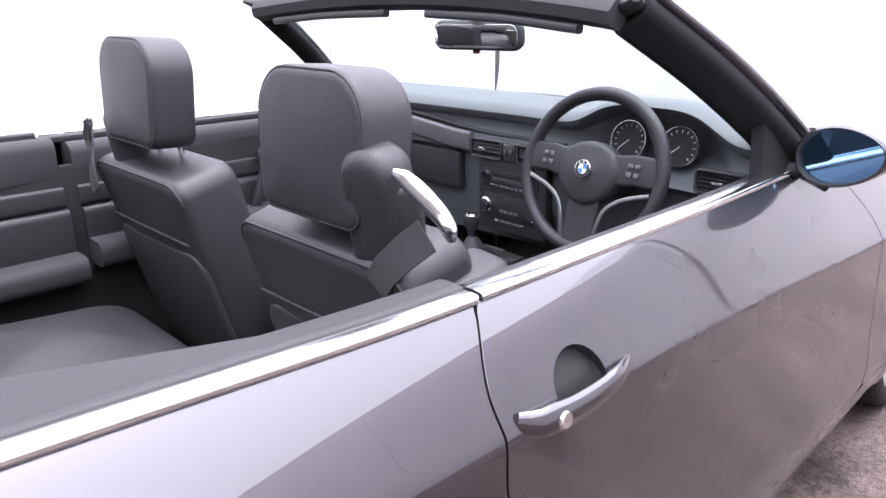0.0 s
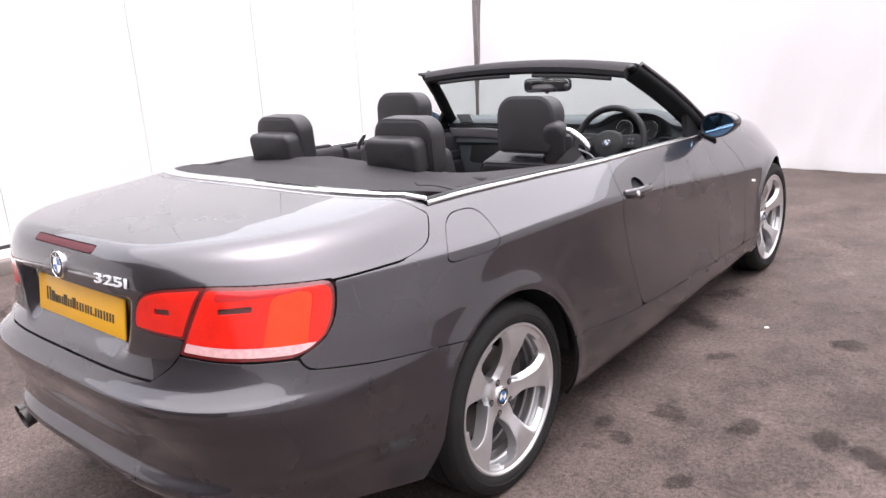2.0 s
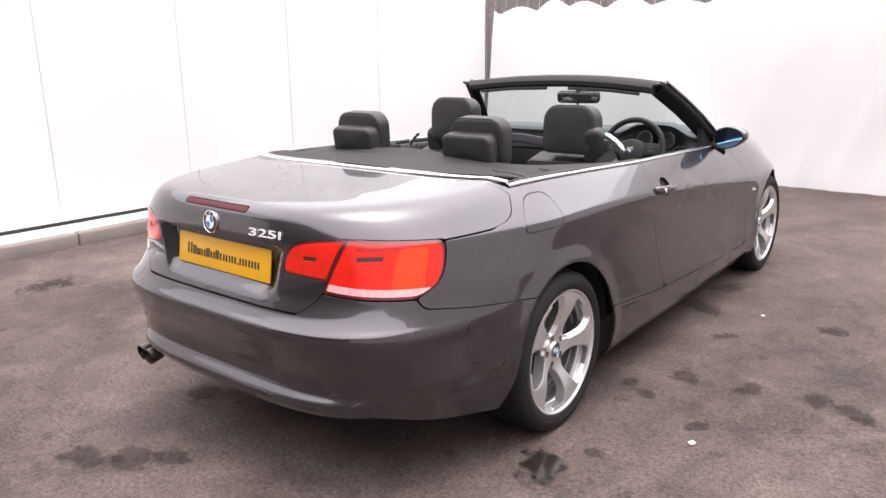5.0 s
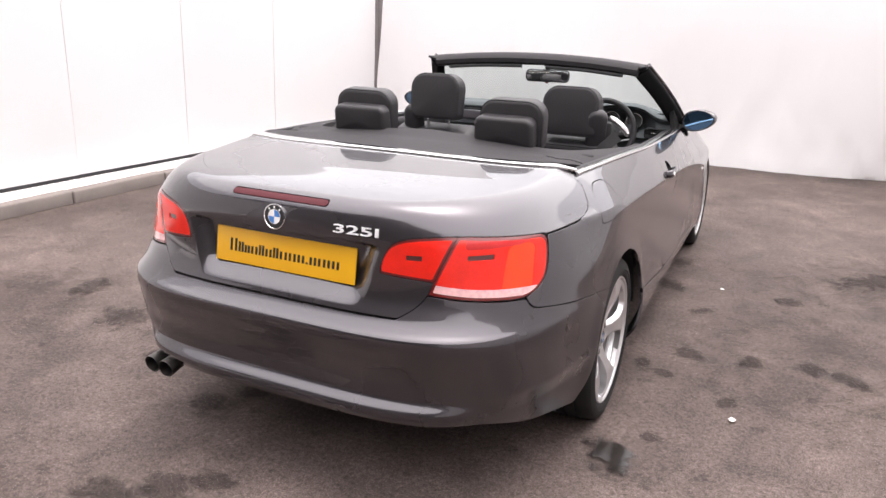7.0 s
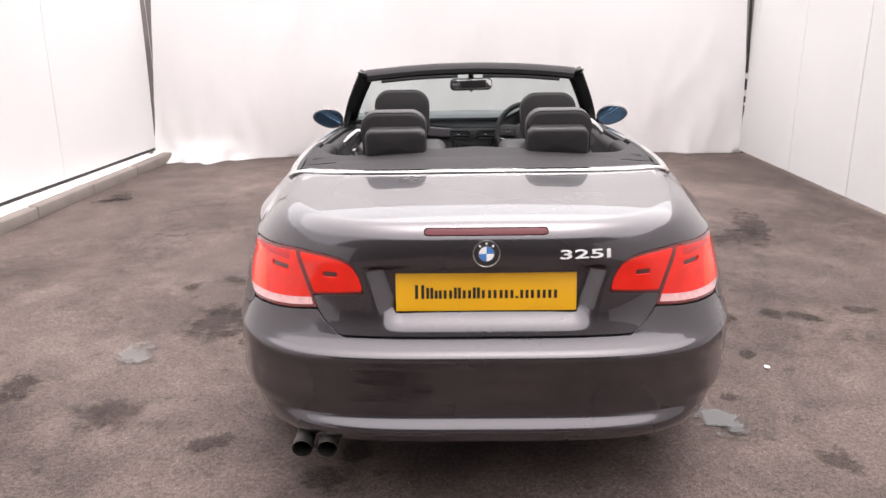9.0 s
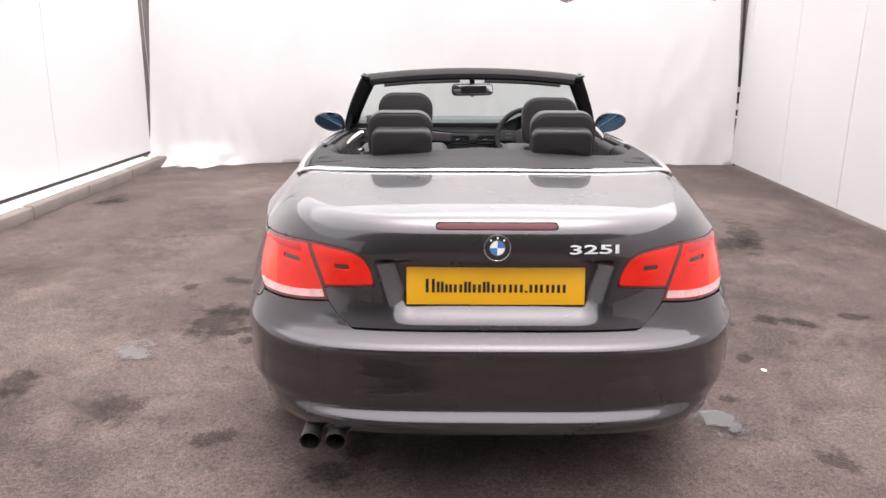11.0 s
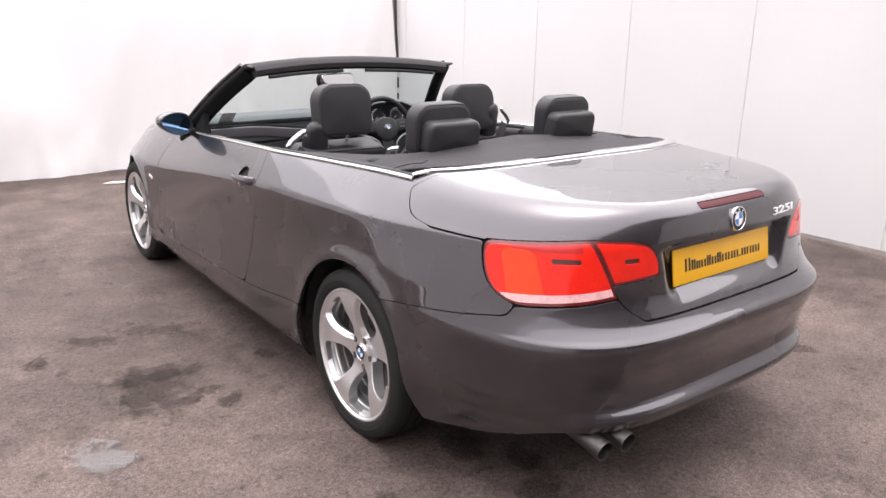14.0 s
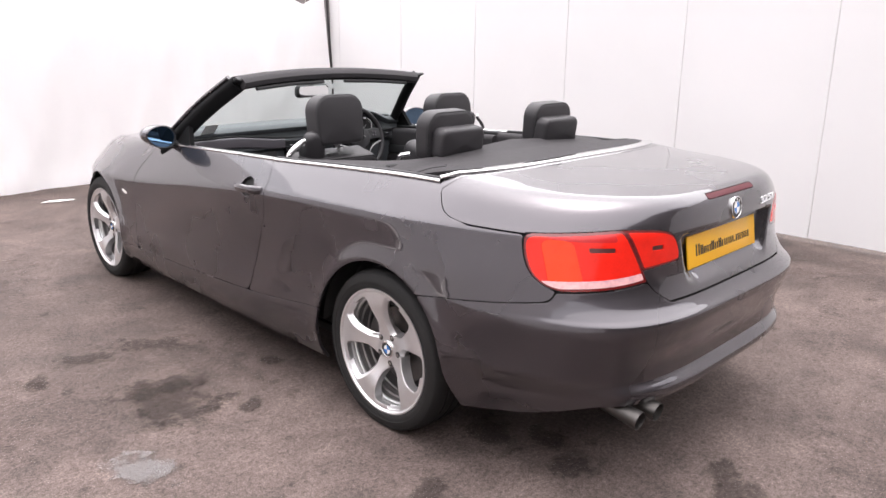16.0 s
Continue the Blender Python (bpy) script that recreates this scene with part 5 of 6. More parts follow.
for px, pz, py in ((-0.556, 0.280, -0.918), (-0.476, 0.288, -0.935)):
    bm = bmesh.new()
    lathe(bm, [(0.026, -0.13), (0.029, -0.05), (0.032, 0.0), (0.0315, 0.003), (0.029, 0.002), (0.027, -0.02), (0.025, -0.12), (0.001, -0.12)], 32, pose(px, py, pz, 90 + 8, 0, 0))
    part("exhaust_pipe", bm, PIPE, car, "dull steel exhaust tailpipe")
bm = bmesh.new()
sweep(bm, [(-0.62, -0.50, 0.33), (-0.2, -0.50, 0.33)], rounded(0.24, 0.14, 0.06))
part("silencer", bm, UNDER, car)

# ---- the cabin ----
def trim_run(name, pts, section, material, parent, label="", up=(0, 0, 1)):
    bm = bmesh.new()
    sweep(bm, pts, section, up=up)
    return part(name, bm, material, parent, label)


# tub
bm = bmesh.new()
box(bm, (0, 1.15, 0.26), (1.36, 1.9, 0.04), 0.01)
part("cabin_floor", bm, CARPET, car)
for sx in (1, -1):
    bm = bmesh.new()
    box(bm, (sx * 0.70, 1.0, 0.56), (0.03, 1.75, 0.62), 0.01)
    part("cabin_side", bm, CARPET, car)
bm = bmesh.new()
box(bm, (0, 0.155, 0.62), (1.36, 0.04, 0.72), 0.01)
part("rear_bulkhead", bm, CARPET, car)

# side trims: a padded upper roll, a dark groove, an armrest
for sx in (1, -1):
    for name, y0, y1, owner in (("quarter_trim", 0.25, 0.80, car), ("door_card", 0.835, 1.74, doors[0 if sx > 0 else 1])):
        ys = np.linspace(y0, y1, 14)
        top = [(sx * (float(belt_x(v)) - 0.062), v, float(belt_z(v)) - (0.062 if owner is car else 0.078)) for v in ys]
        run = trim_run(name, top, rounded(0.070, 0.125, 0.028), VINYL, owner, "padded dark vinyl side trim")
        trim_run("trim_strip", [(sx * (float(belt_x(v)) - 0.082), v, float(belt_z(v)) - 0.150) for v in ys], rounded(0.045, 0.055, 0.010), DASH, run)
        trim_run("lower_panel", [(sx * (float(belt_x(v)) - 0.088), v, float(belt_z(v)) - 0.270) for v in ys], rounded(0.050, 0.180, 0.020), LEATHER, run)
        trim_run("armrest", [(sx * (float(belt_x(v)) - 0.130), v, float(belt_z(v)) - 0.350 + (0.02 if owner is car else 0.05)) for v in ys], rounded(0.120, 0.070, 0.026), VINYL, run, "padded armrest")
    bm = bmesh.new()
    box(bm, (sx * 0.675, 1.46, 0.800), (0.014, 0.10, 0.018), 0.006)
    part("inner_door_handle", bm, CHROME, doors[0 if sx > 0 else 1], "chrome inner door pull")
    bm = bmesh.new()
    sweep(bm, spline([(sx * 0.665, 1.30, 0.60), (sx * 0.640, 1.33, 0.68), (sx * 0.640, 1.36, 0.76), (sx * 0.668, 1.37, 0.82)], 12), rounded(0.022, 0.030, 0.009))
    part("grab_bar", bm, LEATHER, doors[0 if sx > 0 else 1])
    bm = bmesh.new()
    lathe(bm, [(0.001, 0.004), (0.052, 0.004), (0.058, 0.007), (0.064, 0.0)], 30, pose(sx * 0.664, 0.40, 0.70, 0, -sx * 90, 0))
    part("speaker_cover", bm, DASH, car, "round speaker grille")


def head_shape(w, h, r, flare=0.0, n=7):
    """Headrest outline: broad rounded top corners, tighter ones at its narrower foot."""
    out = []
    for cx, cy, q, a0 in ((w / 2 - r, h / 2 - r, r, 0), (-w / 2 + r, h / 2 - r, r, 90), (-w / 2 + 0.5 * r, -h / 2 + 0.5 * r, 0.5 * r, 180), (w / 2 - 0.5 * r, -h / 2 + 0.5 * r, 0.5 * r, 270)):
        for i in range(n + 1):
            a = radians(a0 + 90 * i / n)
            out.append((cx + q * math.cos(a), cy + q * math.sin(a)))
    return [(a * (1 + flare * (b / h)), b + 0.006 * (1 - (2 * a / w) ** 2)) for a, b in out]


def piping(name, outline, m, yoff, parent, inset=0.004):
    bm = bmesh.new()
    pts = [m @ Vector((a * (1 - inset / 0.13), yoff, b * (1 - inset / 0.11))) for a, b in outline]
    sweep(bm, pts, ring(0.0026, 6), up=(0, 1, 0.01), closed=True)
    return part(name, bm, SEAL, parent)


def front_seat(sx, lean):
    """A leather front seat with a broad headrest and the belt guide on its outer shoulder."""
    cx = sx * 0.366
    bm = bmesh.new()
    back_m = pose(cx, 0.970 if sx > 0 else 0.990, 0.645, lean, 0, 0)
    out = []
    for a, b in rounded(0.475, 0.56, 0.045, 5):
        k = (b + 0.28) / 0.56
        out.append((a * (0.94 + 0.06 * math.sin(math.pi * min(k, 1) * 0.9)), b))
    puff(bm, out, 0.150, 0.026, back_m, 4, 0.006)
    seat = part("front_seat", bm, LEATHER, car, "black leather front seat with an integral belt guide", angle=60)
    bm = bmesh.new()
    puff(bm, rounded(0.44, 0.36, 0.05, 5), 0.03, 0.012, back_m @ pose(0, -0.068, -0.075), 3, 0.004)
    part("seat_back_panel", bm, DASH, seat, "dark moulded panel behind the seat")
    bm = bmesh.new()
    sweep(bm, [back_m @ Vector((a, -0.082, 0.135)) for a in np.linspace(-0.20, 0.20, 10)], ring(0.003, 6))
    part("seat_back_seam", bm, VINYL, seat)
    bm = bmesh.new()
    sweep(bm, [back_m @ Vector((a * 0.975, -0.068, b * 0.980)) for a, b in out if b > 0.02], ring(0.0032, 6), up=(0, 1, 0.01), cap=False)
    part("seat_piping", bm, SEAL, seat)
    bm = bmesh.new()
    puff(bm, rounded(0.49, 0.52, 0.09, 6), 0.16, 0.06, pose(cx, 1.33, 0.42, 80, 0, 0), 5, 0.01)
    part("seat_cushion", bm, LEATHER, seat, angle=60)
    bm = bmesh.new()
    hm = pose(cx + 0.012, 0.890 if sx > 0 else 0.918, 1.050 if sx > 0 else 1.070, -5, 0, 0)
    ho = head_shape(0.272, 0.232, 0.075, 0.05)
    puff(bm, ho, 0.105, 0.017, hm, 5, 0.006)
    hr = part("headrest", bm, LEATHER, seat, "broad padded leather headrest", angle=60)
    piping("headrest_piping", ho, hm, -0.0465, hr, 0.0035)
    for k in (-1, 1):
        bm = bmesh.new()
        sweep(bm, [(cx + k * 0.06, 0.955, 0.95), (cx + k * 0.06, 0.968, 0.86)], ring(0.007, 10))
        part("headrest_post", bm, CHROME, hr)
    # belt guide pod, chrome arm and belt
    bm = bmesh.new()
    dz = 0.0 if sx > 0 else -0.045
    pod = rounded(0.098, 0.225, 0.047, 7)
    pm = pose(cx + sx * (0.139 if sx > 0 else 0.120), 0.880 if sx > 0 else 0.915, 0.962 + dz, 8, 0, sx * 14)
    puff(bm, pod, 0.080, 0.028, pm, 4, 0.003)
    p = part("belt_guide", bm, LEATHER, seat, "moulded belt guide on the outer shoulder of the seat", angle=60)
    bm = bmesh.new()
    puff(bm, rounded(0.050, 0.130, 0.024, 6), 0.05, 0.012, pm @ pose(sx * 0.040, 0.004, -0.008, 0, 0, sx * 40), 4, 0.003)
    part("guide_face", bm, DASH, p, "dark face of the belt guide", angle=60)
    bm = bmesh.new()
    sweep(bm, spline([(cx + sx * 0.205, 0.846, 1.045 + dz), (cx + sx * 0.217, 0.858, 1.035 + dz), (cx + sx * 0.258, 0.868, 1.004 + dz), (cx + sx * 0.284, 0.876, 0.968 + dz), (cx + sx * 0.284, 0.878, 0.956 + dz)], 16), rounded(0.024, 0.020, 0.008), up=(sx * 0.6, -0.8, 0.2), scale=[0.5, 0.8, 1, 1.05, 1.1, 1.1, 1.1, 1.1, 1.1, 1.1, 1.1, 1.05, 1, 0.95, 0.8, 0.5])
    part("belt_guide_arm", bm, CHROME, p, "bright chrome belt arm")
    bm = bmesh.new()
    sweep(bm, [(cx + sx * 0.246, 0.868, 0.958 + dz), (cx + sx * 0.218, 0.848, 0.930 + dz), (cx + sx * 0.188, 0.836, 0.898 + dz), (cx + sx * 0.172, 0.832, 0.872 + dz)], rounded(0.003, 0.052, 0.001, 1), up=(sx * 0.55, -0.1, -0.8))
    part("seat_belt", bm, mat("belt_webbing", (0.018, 0.0172, 0.018), 0.7, grain=0.3, grain_size=900, bump=0.0005) if "belt_webbing" not in bpy.data.materials else bpy.data.materials["belt_webbing"], p, "black belt webbing")
    # side bolster under the guide
    bm = bmesh.new()
    puff(bm, rounded(0.100, 0.16, 0.030, 5), 0.15, 0.03, pose(cx + sx * 0.205, 0.985, 0.795, 12, sx * 6, 0), 4, 0.006)
    part("seat_bolster", bm, LEATHER, seat, angle=60)
    return seat


front_seat(1, 14)
front_seat(-1, 14)


def rear_place(sx):
    cx = sx * 0.328
    bm = bmesh.new()
    puff(bm, rounded(0.46, 0.44, 0.07, 6), 0.15, 0.05, pose(sx * 0.335, 0.310, 0.735, 12, 0, 0), 5, 0.006)
    seat = part("rear_seat_back", bm, LEATHER, car, "black leather rear seat backrest", angle=60)
    bm = bmesh.new()
    puff(bm, rounded(0.48, 0.50, 0.12, 7), 0.19, 0.085, pose(sx * 0.335, 0.62, 0.468, 84, 0, 0), 7, 0.022)
    c = part("rear_seat_cushion", bm, LEATHER, seat, angle=60)
    for dx in (-0.11, 0.11):
        bm = bmesh.new()
        sweep(bm, spline([(sx * 0.335 + dx, 0.42, 0.562), (sx * 0.335 + dx, 0.62, 0.566), (sx * 0.335 + dx, 0.82, 0.535), (sx * 0.335 + dx, 0.872, 0.48)], 14), ring(0.003, 6))
        part("cushion_seam", bm, SEAL, c)
    # headrest in front, roll-hoop cover behind it
    bm = bmesh.new()
    hm = pose(cx + sx * 0.010, 0.188, 1.066, 4, 0, 0)
    ho = head_shape(0.266, 0.196, 0.062, 0.05)
    puff(bm, ho, 0.084, 0.019, hm, 5, 0.006)
    hr = part("headrest", bm, LEATHER, seat, "tall padded rear headrest", angle=60)
    piping("headrest_piping", ho, hm, -0.0355, hr, 0.004)
    bm = bmesh.new()
    cm = pose(cx, 0.122, 1.045, 8, 0, 0)
    puff(bm, head_shape(0.246, 0.116, 0.030, -0.02), 0.074, 0.018, cm, 5, 0.005)
    part("roll_hoop_cover", bm, LEATHER, seat, "padded cover of the roll hoop", angle=60)
    return seat


rear_place(1)
rear_place(-1)
# centre tunnel with a chrome-edged tray
bm = bmesh.new()
box(bm, (0, 1.22, 0.40), (0.20, 1.10, 0.24), 0.03)
tunnel = part("centre_console", bm, DASH, car, "dark centre console")
bm = bmesh.new()
box(bm, (0, 0.70, 0.470), (0.16, 0.36, 0.07), 0.02)
part("rear_tray", bm, DASH, tunnel)
bm = bmesh.new()
sweep(bm, [Vector((a, 0.76 + b, 0.508)) for a, b in rounded(0.13, 0.26, 0.04, 5)], ring(0.004, 8), closed=True)
part("tray_rim", bm, CHROME, tunnel, "chrome rim of the rear tray")
bm = bmesh.new()
box(bm, (0, 1.20, 0.590), (0.19, 0.36, 0.10), 0.03)
part("armrest_box", bm, LEATHER, tunnel)

# dashboard
prof = [(2.02, 0.942), (1.96, 0.966), (1.86, 0.976), (1.78, 0.968), (1.742, 0.962), (1.728, 0.946), (1.732, 0.930), (1.752, 0.920), (1.738, 0.888), (1.722, 0.880), (1.715, 0.836), (1.728, 0.826), (1.745, 0.815), (1.748, 0.70), (1.80, 0.56), (1.98, 0.50), (2.10, 0.60)]
bm = bmesh.new()
rows = []
for xx in np.linspace(-0.735, 0.735, 110):
    row = []
    for i, (py, pz) in enumerate(prof):
        curve = 0.10 * (1 - (xx / 0.735) ** 2) - 0.06
        cowl = {2: (1.86, 1.004), 3: (1.80, 1.020), 4: (1.742, 1.016), 5: (1.730, 1.008), 6: (1.742, 0.999), 7: (1.822, 0.982), 8: (1.832, 0.900), 9: (1.764, 0.868)}.get(i)
        if cowl:
            k = math.exp(-((xx - 0.44) / 0.175) ** 4)
            py, pz = py * (1 - k) + (cowl[0] - 0.5 * curve) * k, pz * (1 - k) + cowl[1] * k
        row.append(bm.verts.new((xx, py + 0.5 * curve, pz)))
    rows.append(row)
for p, q in zip(rows, rows[1:]):
    for i in range(len(prof) - 1):
        bm.faces.new((p[i], p[i + 1], q[i + 1], q[i]))
dash = part("dashboard", bm, DASHTOP, car, "black moulded dashboard, with sky sheen painted into its slate colour", angle=50)
# trim bar with air vents
TRIM = mat("dark_gloss_trim", (0.04592, 0.04464, 0.04704), 0.22, stain=0.1, coat=0.5)
GREYTRIM = mat("grey_soft_trim", (0.09741, 0.08925, 0.1003), 0.42, grain=0.12, grain_size=300, stain=0.1)
bm = bmesh.new()
sweep(bm, [(v, 1.684 + 0.05 * (1 - (v / 0.735) ** 2), 0.858 + 0.034 * smooth(-v, 0.10, 0.5)) for v in np.linspace(-0.70, -0.12, 20)], rounded(0.02, 0.056, 0.008))
part("fascia_trim", bm, GREYTRIM, dash, "grey fascia trim")
bm = bmesh.new()
sweep(bm, [(v, 1.702 + 0.05 * (1 - (v / 0.735) ** 2), 0.884 + 0.040 * smooth(-v, 0.0, 0.5)) for v in np.linspace(-0.70, 0.20, 24)], rounded(0.016, 0.012, 0.005))
part("fascia_strip", bm, SEAL, dash)
bm = bmesh.new()
box(bm, (-0.40, 1.748, 0.765), (0.46, 0.03, 0.115), 0.012)
part("glove_box", bm, DASH, dash, "dark glove box lid")


def vent(cx, cy, cz, w=0.125, h=0.050):
    bm = bmesh.new()
    fr = rounded(w, h, 0.008, 3)
    sweep(bm, [Vector((cx + a, cy, cz + b)) for a, b in fr], rounded(0.006, 0.016, 0.002, 2), up=(0, 1, 0), closed=True)
    v = part("air_vent", bm, TRIM, dash, "dashboard air vent with slats")
    bm = bmesh.new()
    box(bm, (cx, cy + 0.020, cz), (w, 0.004, h))
    part("vent_back", bm, SEAL, v)
    for k in range(5):
        bm = bmesh.new()
        box(bm, (cx, cy + 0.004, cz + (k - 2) * h / 5.4), (w - 0.006, 0.014, 0.0025), 0.0008, Euler((radians(12), 0, 0)).to_matrix())
        part("slat", bm, BLACK, v)
    bm = bmesh.new()
    box(bm, (cx - 0.01, cy - 0.006, cz), (0.028, 0.008, 0.006), 0.002)
    part("vent_tab", bm, CHROME, v)


vent(-0.062, 1.735, 0.845, 0.112)
vent(0.108, 1.735, 0.845, 0.112)
vent(0.645, 1.700, 0.868, 0.12)
bm = bmesh.new()
box(bm, (0.022, 1.738, 0.845), (0.042, 0.02, 0.050), 0.006)
for k in (-1, 1):
    box(bm, (0.022 + k * 0.009, 1.726, 0.845), (0.013, 0.008, 0.016), 0.003)
part("hazard_switch", bm, TRIM, dash)
# radio and climate panel
bm = bmesh.new()
box(bm, (0.022, 1.765, 0.712), (0.250, 0.05, 0.215), 0.012)
stack = part("radio_panel", bm, DASH, dash, "dark centre stack with radio and heater controls", angle=40)
for cz, h, mt in ((0.767, 0.060, SEAL), (0.682, 0.070, SEAL)):
    bm = bmesh.new()
    box(bm, (0.020, 1.742, cz), (0.200, 0.012, h), 0.004)
    part("control_panel", bm, mt, stack)
bm = bmesh.new()
box(bm, (0.020, 1.735, 0.779), (0.125, 0.004, 0.012), 0.001)
part("disc_slot", bm, SEAL, stack)
bm = bmesh.new()
box(bm, (0.020, 1.735, 0.760), (0.125, 0.004, 0.014), 0.001)
part("display", bm, TRIM, stack)
for kx in (-0.065, 0.105):
    bm = bmesh.new()
    lathe(bm, [(0.001, 0.016), (0.014, 0.016), (0.016, 0.013), (0.017, 0.0)], 24, pose(kx, 1.736, 0.682, 90, 0, 0))
    k = part("control_knob", bm, BLACK, stack)
    bm = bmesh.new()
    lathe(bm, [(0.0165, 0.007), (0.018, 0.0075), (0.022, 0.005), (0.022, 0.0)], 24, pose(kx, 1.736, 0.682, 90, 0, 0))
    part("knob_ring", bm, CHROME, stack)
bm = bmesh.new()
lathe(bm, [(0.001, 0.012), (0.008, 0.012), (0.009, 0.0)], 16, pose(-0.065, 1.736, 0.772, 90, 0, 0))
part("control_knob", bm, CHROME, stack)
for row_z, n_ in ((0.743, 8), (0.670, 4), (0.640, 6)):
    for k in range(n_):
        bm = bmesh.new()
        box(bm, (0.020 + (k - (n_ - 1) / 2) * 0.018, 1.735, row_z), (0.014, 0.005, 0.007), 0.001)
        part("button", bm, GREYTRIM, stack)
# gear lever
bm = bmesh.new()
box(bm, (0.010, 1.62, 0.545), (0.15, 0.22, 0.03), 0.01)
box(bm, (0.010, 1.685, 0.575), (0.075, 0.012, 0.012), 0.003)
part("gear_plate", bm, TRIM, tunnel)
bm = bmesh.new()
lathe(bm, [(0.050, 0.0), (0.040, 0.03), (0.022, 0.06), (0.012, 0.075)], 20, pose(0.005, 1.60, 0.56))
part("gear_gaiter", bm, LEATHER, tunnel)
bm = bmesh.new()
lathe(bm, [(0.008, 0.0), (0.009, 0.04), (0.018, 0.055), (0.024, 0.075), (0.022, 0.088), (0.001, 0.094)], 24, pose(0.003, 1.595, 0.605, -4, 0, 0))
knob = part("gear_knob", bm, LEATHER, tunnel, "gear knob with a silver cap")
bm = bmesh.new()
lathe(bm, [(0.019, 0.0885), (0.017, 0.094), (0.001, 0.0965)], 24, pose(0.003, 1.595, 0.605, -4, 0, 0))
part("gear_cap", bm, CHROME, knob)

# instruments
for gx_, gr in ((0.376, 0.044), (0.508, 0.044)):
    gm = pose(gx_, 1.760, 0.920, 76, 0, 0)
    bm = bmesh.new()
    lathe(bm, [(gr, 0.0), (gr * 1.02, 0.006), (gr * 1.07, 0.006), (gr * 1.09, -0.004)], 40, gm)
    dial = part("gauge", bm, CHROME, dash, "round chrome-ringed dial")
    bm = bmesh.new()
    lathe(bm, [(0.001, 0.0), (gr, 0.0)], 40, gm)
    part("dial_face", bm, SEAL, dial)
    for k in range(13):
        a = radians(225 - k * 22.5)
        bm = bmesh.new()
        box(bm, (0, 0, 0), (0.0065, 0.0014, 0.0006))
        bmesh.ops.transform(bm, matrix=gm @ pose(0.82 * gr * math.cos(a), 0.82 * gr * math.sin(a), 0.001, 0, 0, math.degrees(a)), verts=bm.verts)
        part("dial_mark", bm, BADGE_WHITE, dial)
    bm = bmesh.new()
    box(bm, (0.016, 0, 0), (0.034, 0.0016, 0.001))
    bmesh.ops.transform(bm, matrix=gm @ pose(0, 0, 0.002, 0, 0, 222), verts=bm.verts)
    part("needle", bm, BADGE_WHITE, dial)

# steering wheel
SW = pose(0.352, 1.640, 0.860, 90 - 17, 0, 0)
bm = bmesh.new()
sweep(bm, [SW @ Vector((0.183 * math.cos(a), 0.183 * math.sin(a), 0.0)) for a in np.linspace(0, 2 * math.pi, 64, endpoint=False)], ring(0.0165, 12), up=SW.to_3x3() @ Vector((0, 0, 1)), closed=True)
swheel = part("steering_wheel", bm, LEATHER, car, "black leather three-spoke steering wheel", angle=80)
bm = bmesh.new()
hub_out = []
for k in range(32):
    a = 2 * math.pi * k / 32
    hub_out.append((0.084 * math.cos(a) * (1 + 0.10 * math.sin(a)), 0.076 * math.sin(a) - 0.004))
puff(bm, hub_out, 0.05, 0.02, SW @ pose(0, 0, 0, -90, 0, 0) @ Matrix.Scale(1, 4), 4, 0.008)
part("airbag_cover", bm, DASH, swheel, "padded hub cover", angle=60)
roundel(swheel, SW @ pose(0, 0.004, 0.034), 0.021, "wheel_badge")
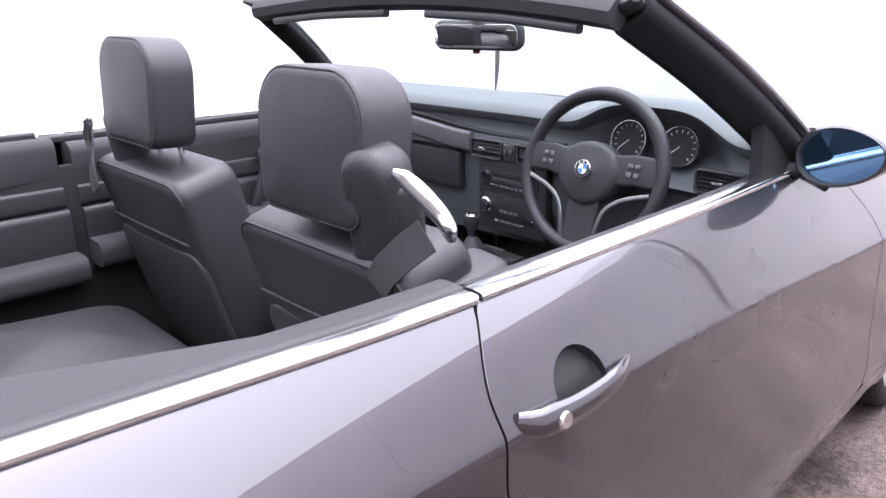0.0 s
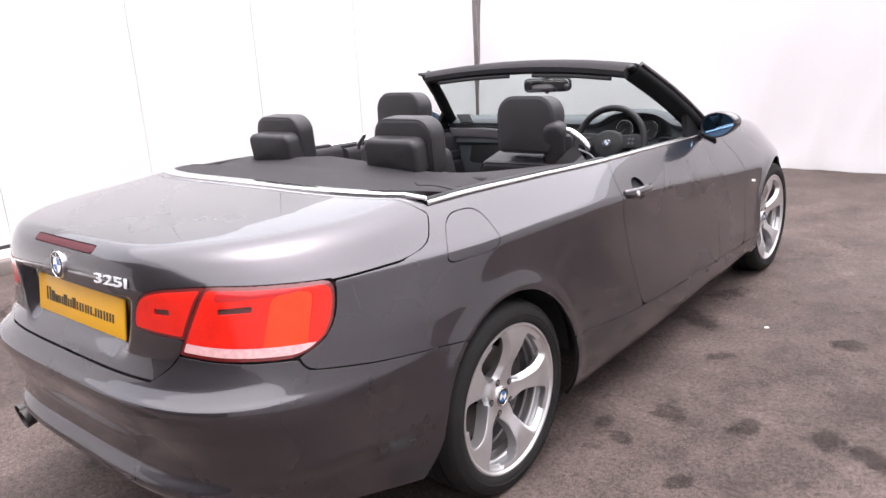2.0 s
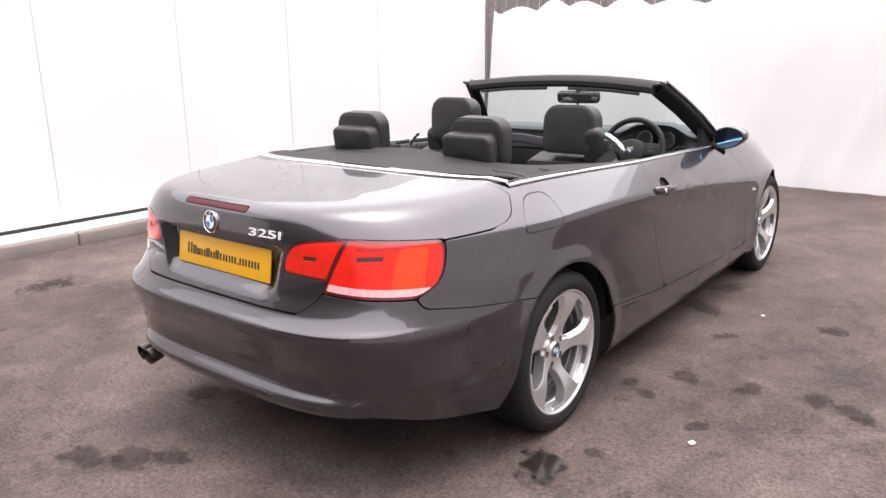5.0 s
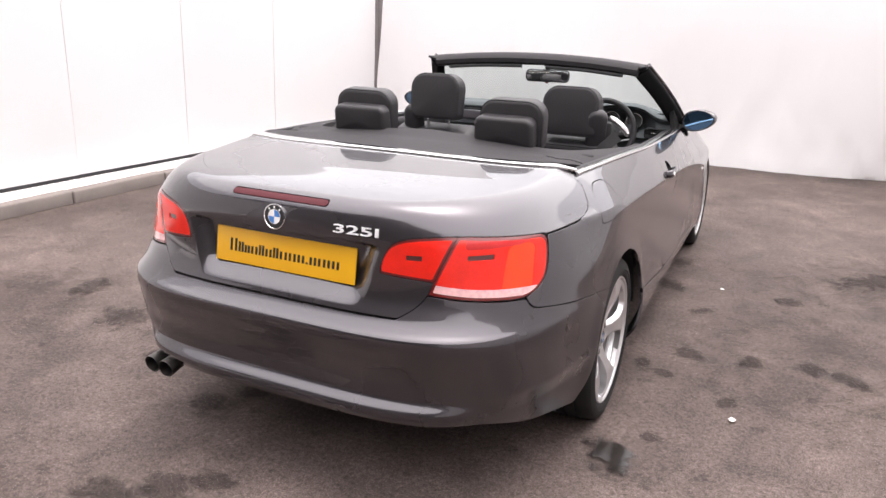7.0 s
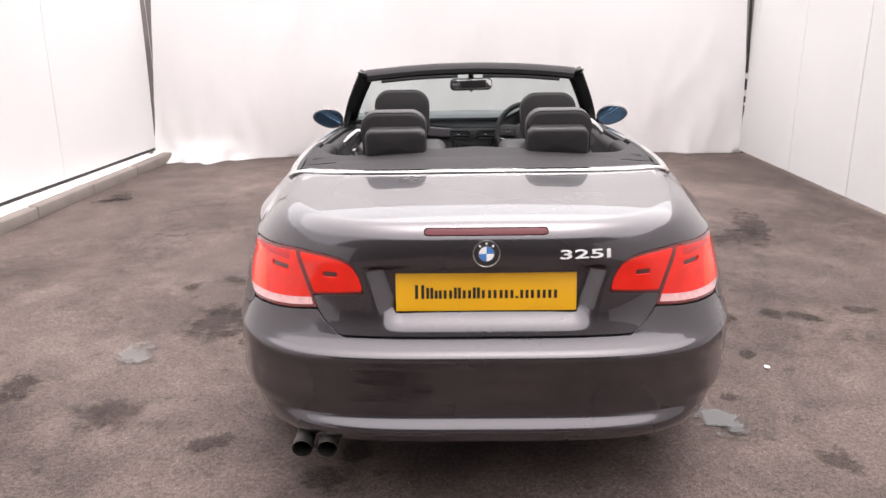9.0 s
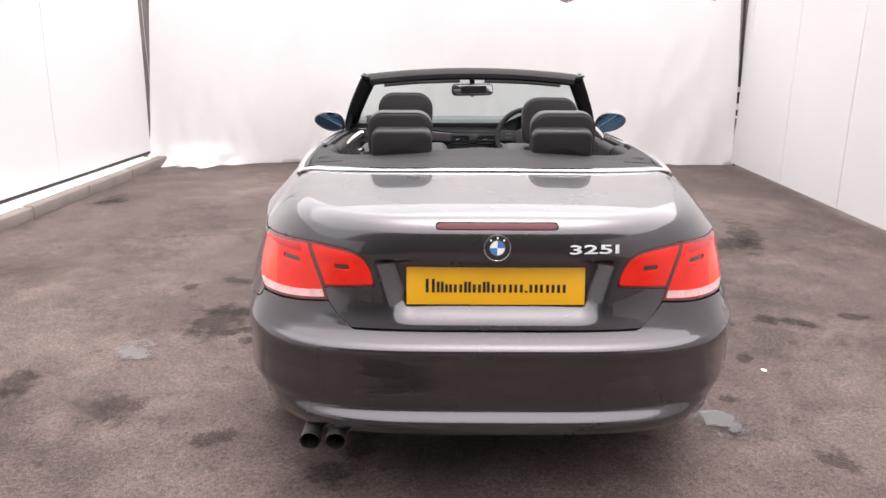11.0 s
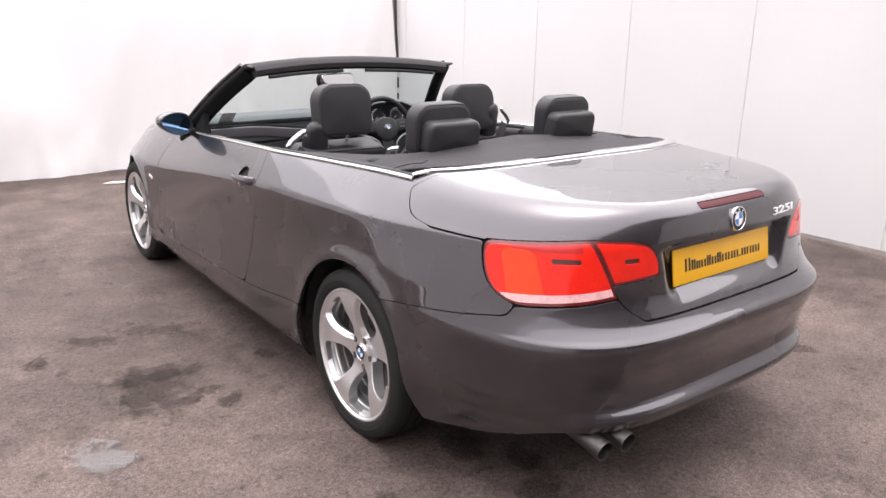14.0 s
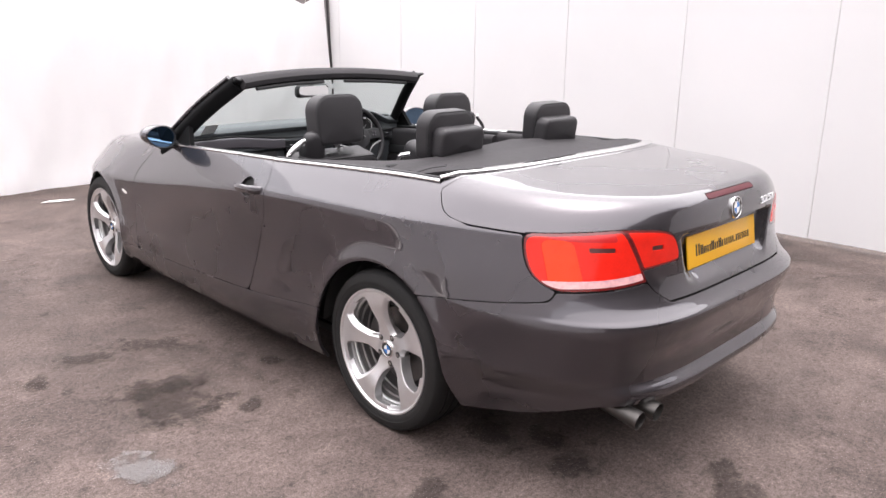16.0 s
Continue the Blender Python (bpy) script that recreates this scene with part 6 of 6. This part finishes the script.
for sxx in (1, -1):
    bm = bmesh.new()
    pts = [SW @ Vector(v) for v in ((sxx * 0.06, 0.012, 0.006), (sxx * 0.12, 0.020, 0.002), (sxx * 0.175, 0.018, 0.0))]
    sweep(bm, pts, rounded(0.020, 0.070, 0.008), up=SW.to_3x3() @ Vector((0, 1, 0)))
    sp = part("wheel_spoke", bm, DASH, swheel)
    for k in range(4):
        bm = bmesh.new()
        box(bm, (0, 0, 0), (0.013, 0.011, 0.006), 0.002)
        bmesh.ops.transform(bm, matrix=SW @ pose(sxx * (0.108 + 0.018 * (k % 2)), 0.028 - 0.020 * (k // 2), 0.014), verts=bm.verts)
        part("wheel_button", bm, GREYTRIM, sp)
    bm = bmesh.new()
    sweep(bm, [SW @ v for v in spline([(sxx * 0.165, -0.030, 0.008), (sxx * 0.105, -0.050, 0.012), (sxx * 0.062, -0.085, 0.012), (sxx * 0.042, -0.165, 0.006)], 16)], rounded(0.010, 0.007, 0.002), up=SW.to_3x3() @ Vector((0, 0, 1)))
    part("spoke_trim", bm, mat("satin_silver_trim", (0.2867, 0.2867, 0.2867), 0.3, 0.9) if "satin_silver_trim" not in bpy.data.materials else bpy.data.materials["satin_silver_trim"], swheel, "satin silver spoke trim")
bm = bmesh.new()
sweep(bm, [SW @ Vector((0, -0.06, 0.004)), SW @ Vector((0, -0.12, 0.0)), SW @ Vector((0, -0.18, 0.0))], rounded(0.085, 0.018, 0.007), up=SW.to_3x3() @ Vector((0, 0, 1)))
part("wheel_spoke", bm, DASH, swheel)
bm = bmesh.new()
lathe(bm, [(0.055, -0.16), (0.055, -0.02), (0.04, 0.0)], 24, SW)
part("steering_column", bm, DASH, swheel)
# vents on top of the dashboard
for vx, vy, vz in ((0.0, 1.895, 0.9665), (0.635, 1.76, 0.972)):
    bm = bmesh.new()
    box(bm, (vx, vy, vz), (0.11, 0.035, 0.006), 0.002)
    v = part("demister_vent", bm, SEAL, dash)
    for k in range(5):
        bm = bmesh.new()
        box(bm, (vx, vy - 0.012 + k * 0.006, vz + 0.003), (0.10, 0.0022, 0.003))
        part("slat", bm, BLACK, v)
bm = bmesh.new()
sweep(bm, spline([(-0.50, 0.30, 0.93), (-0.52, 0.26, 0.99), (-0.50, 0.22, 1.0)], 8), ring(0.008, 8))
part("belt_buckle", bm, CHROME, car, "chrome rear belt guide")
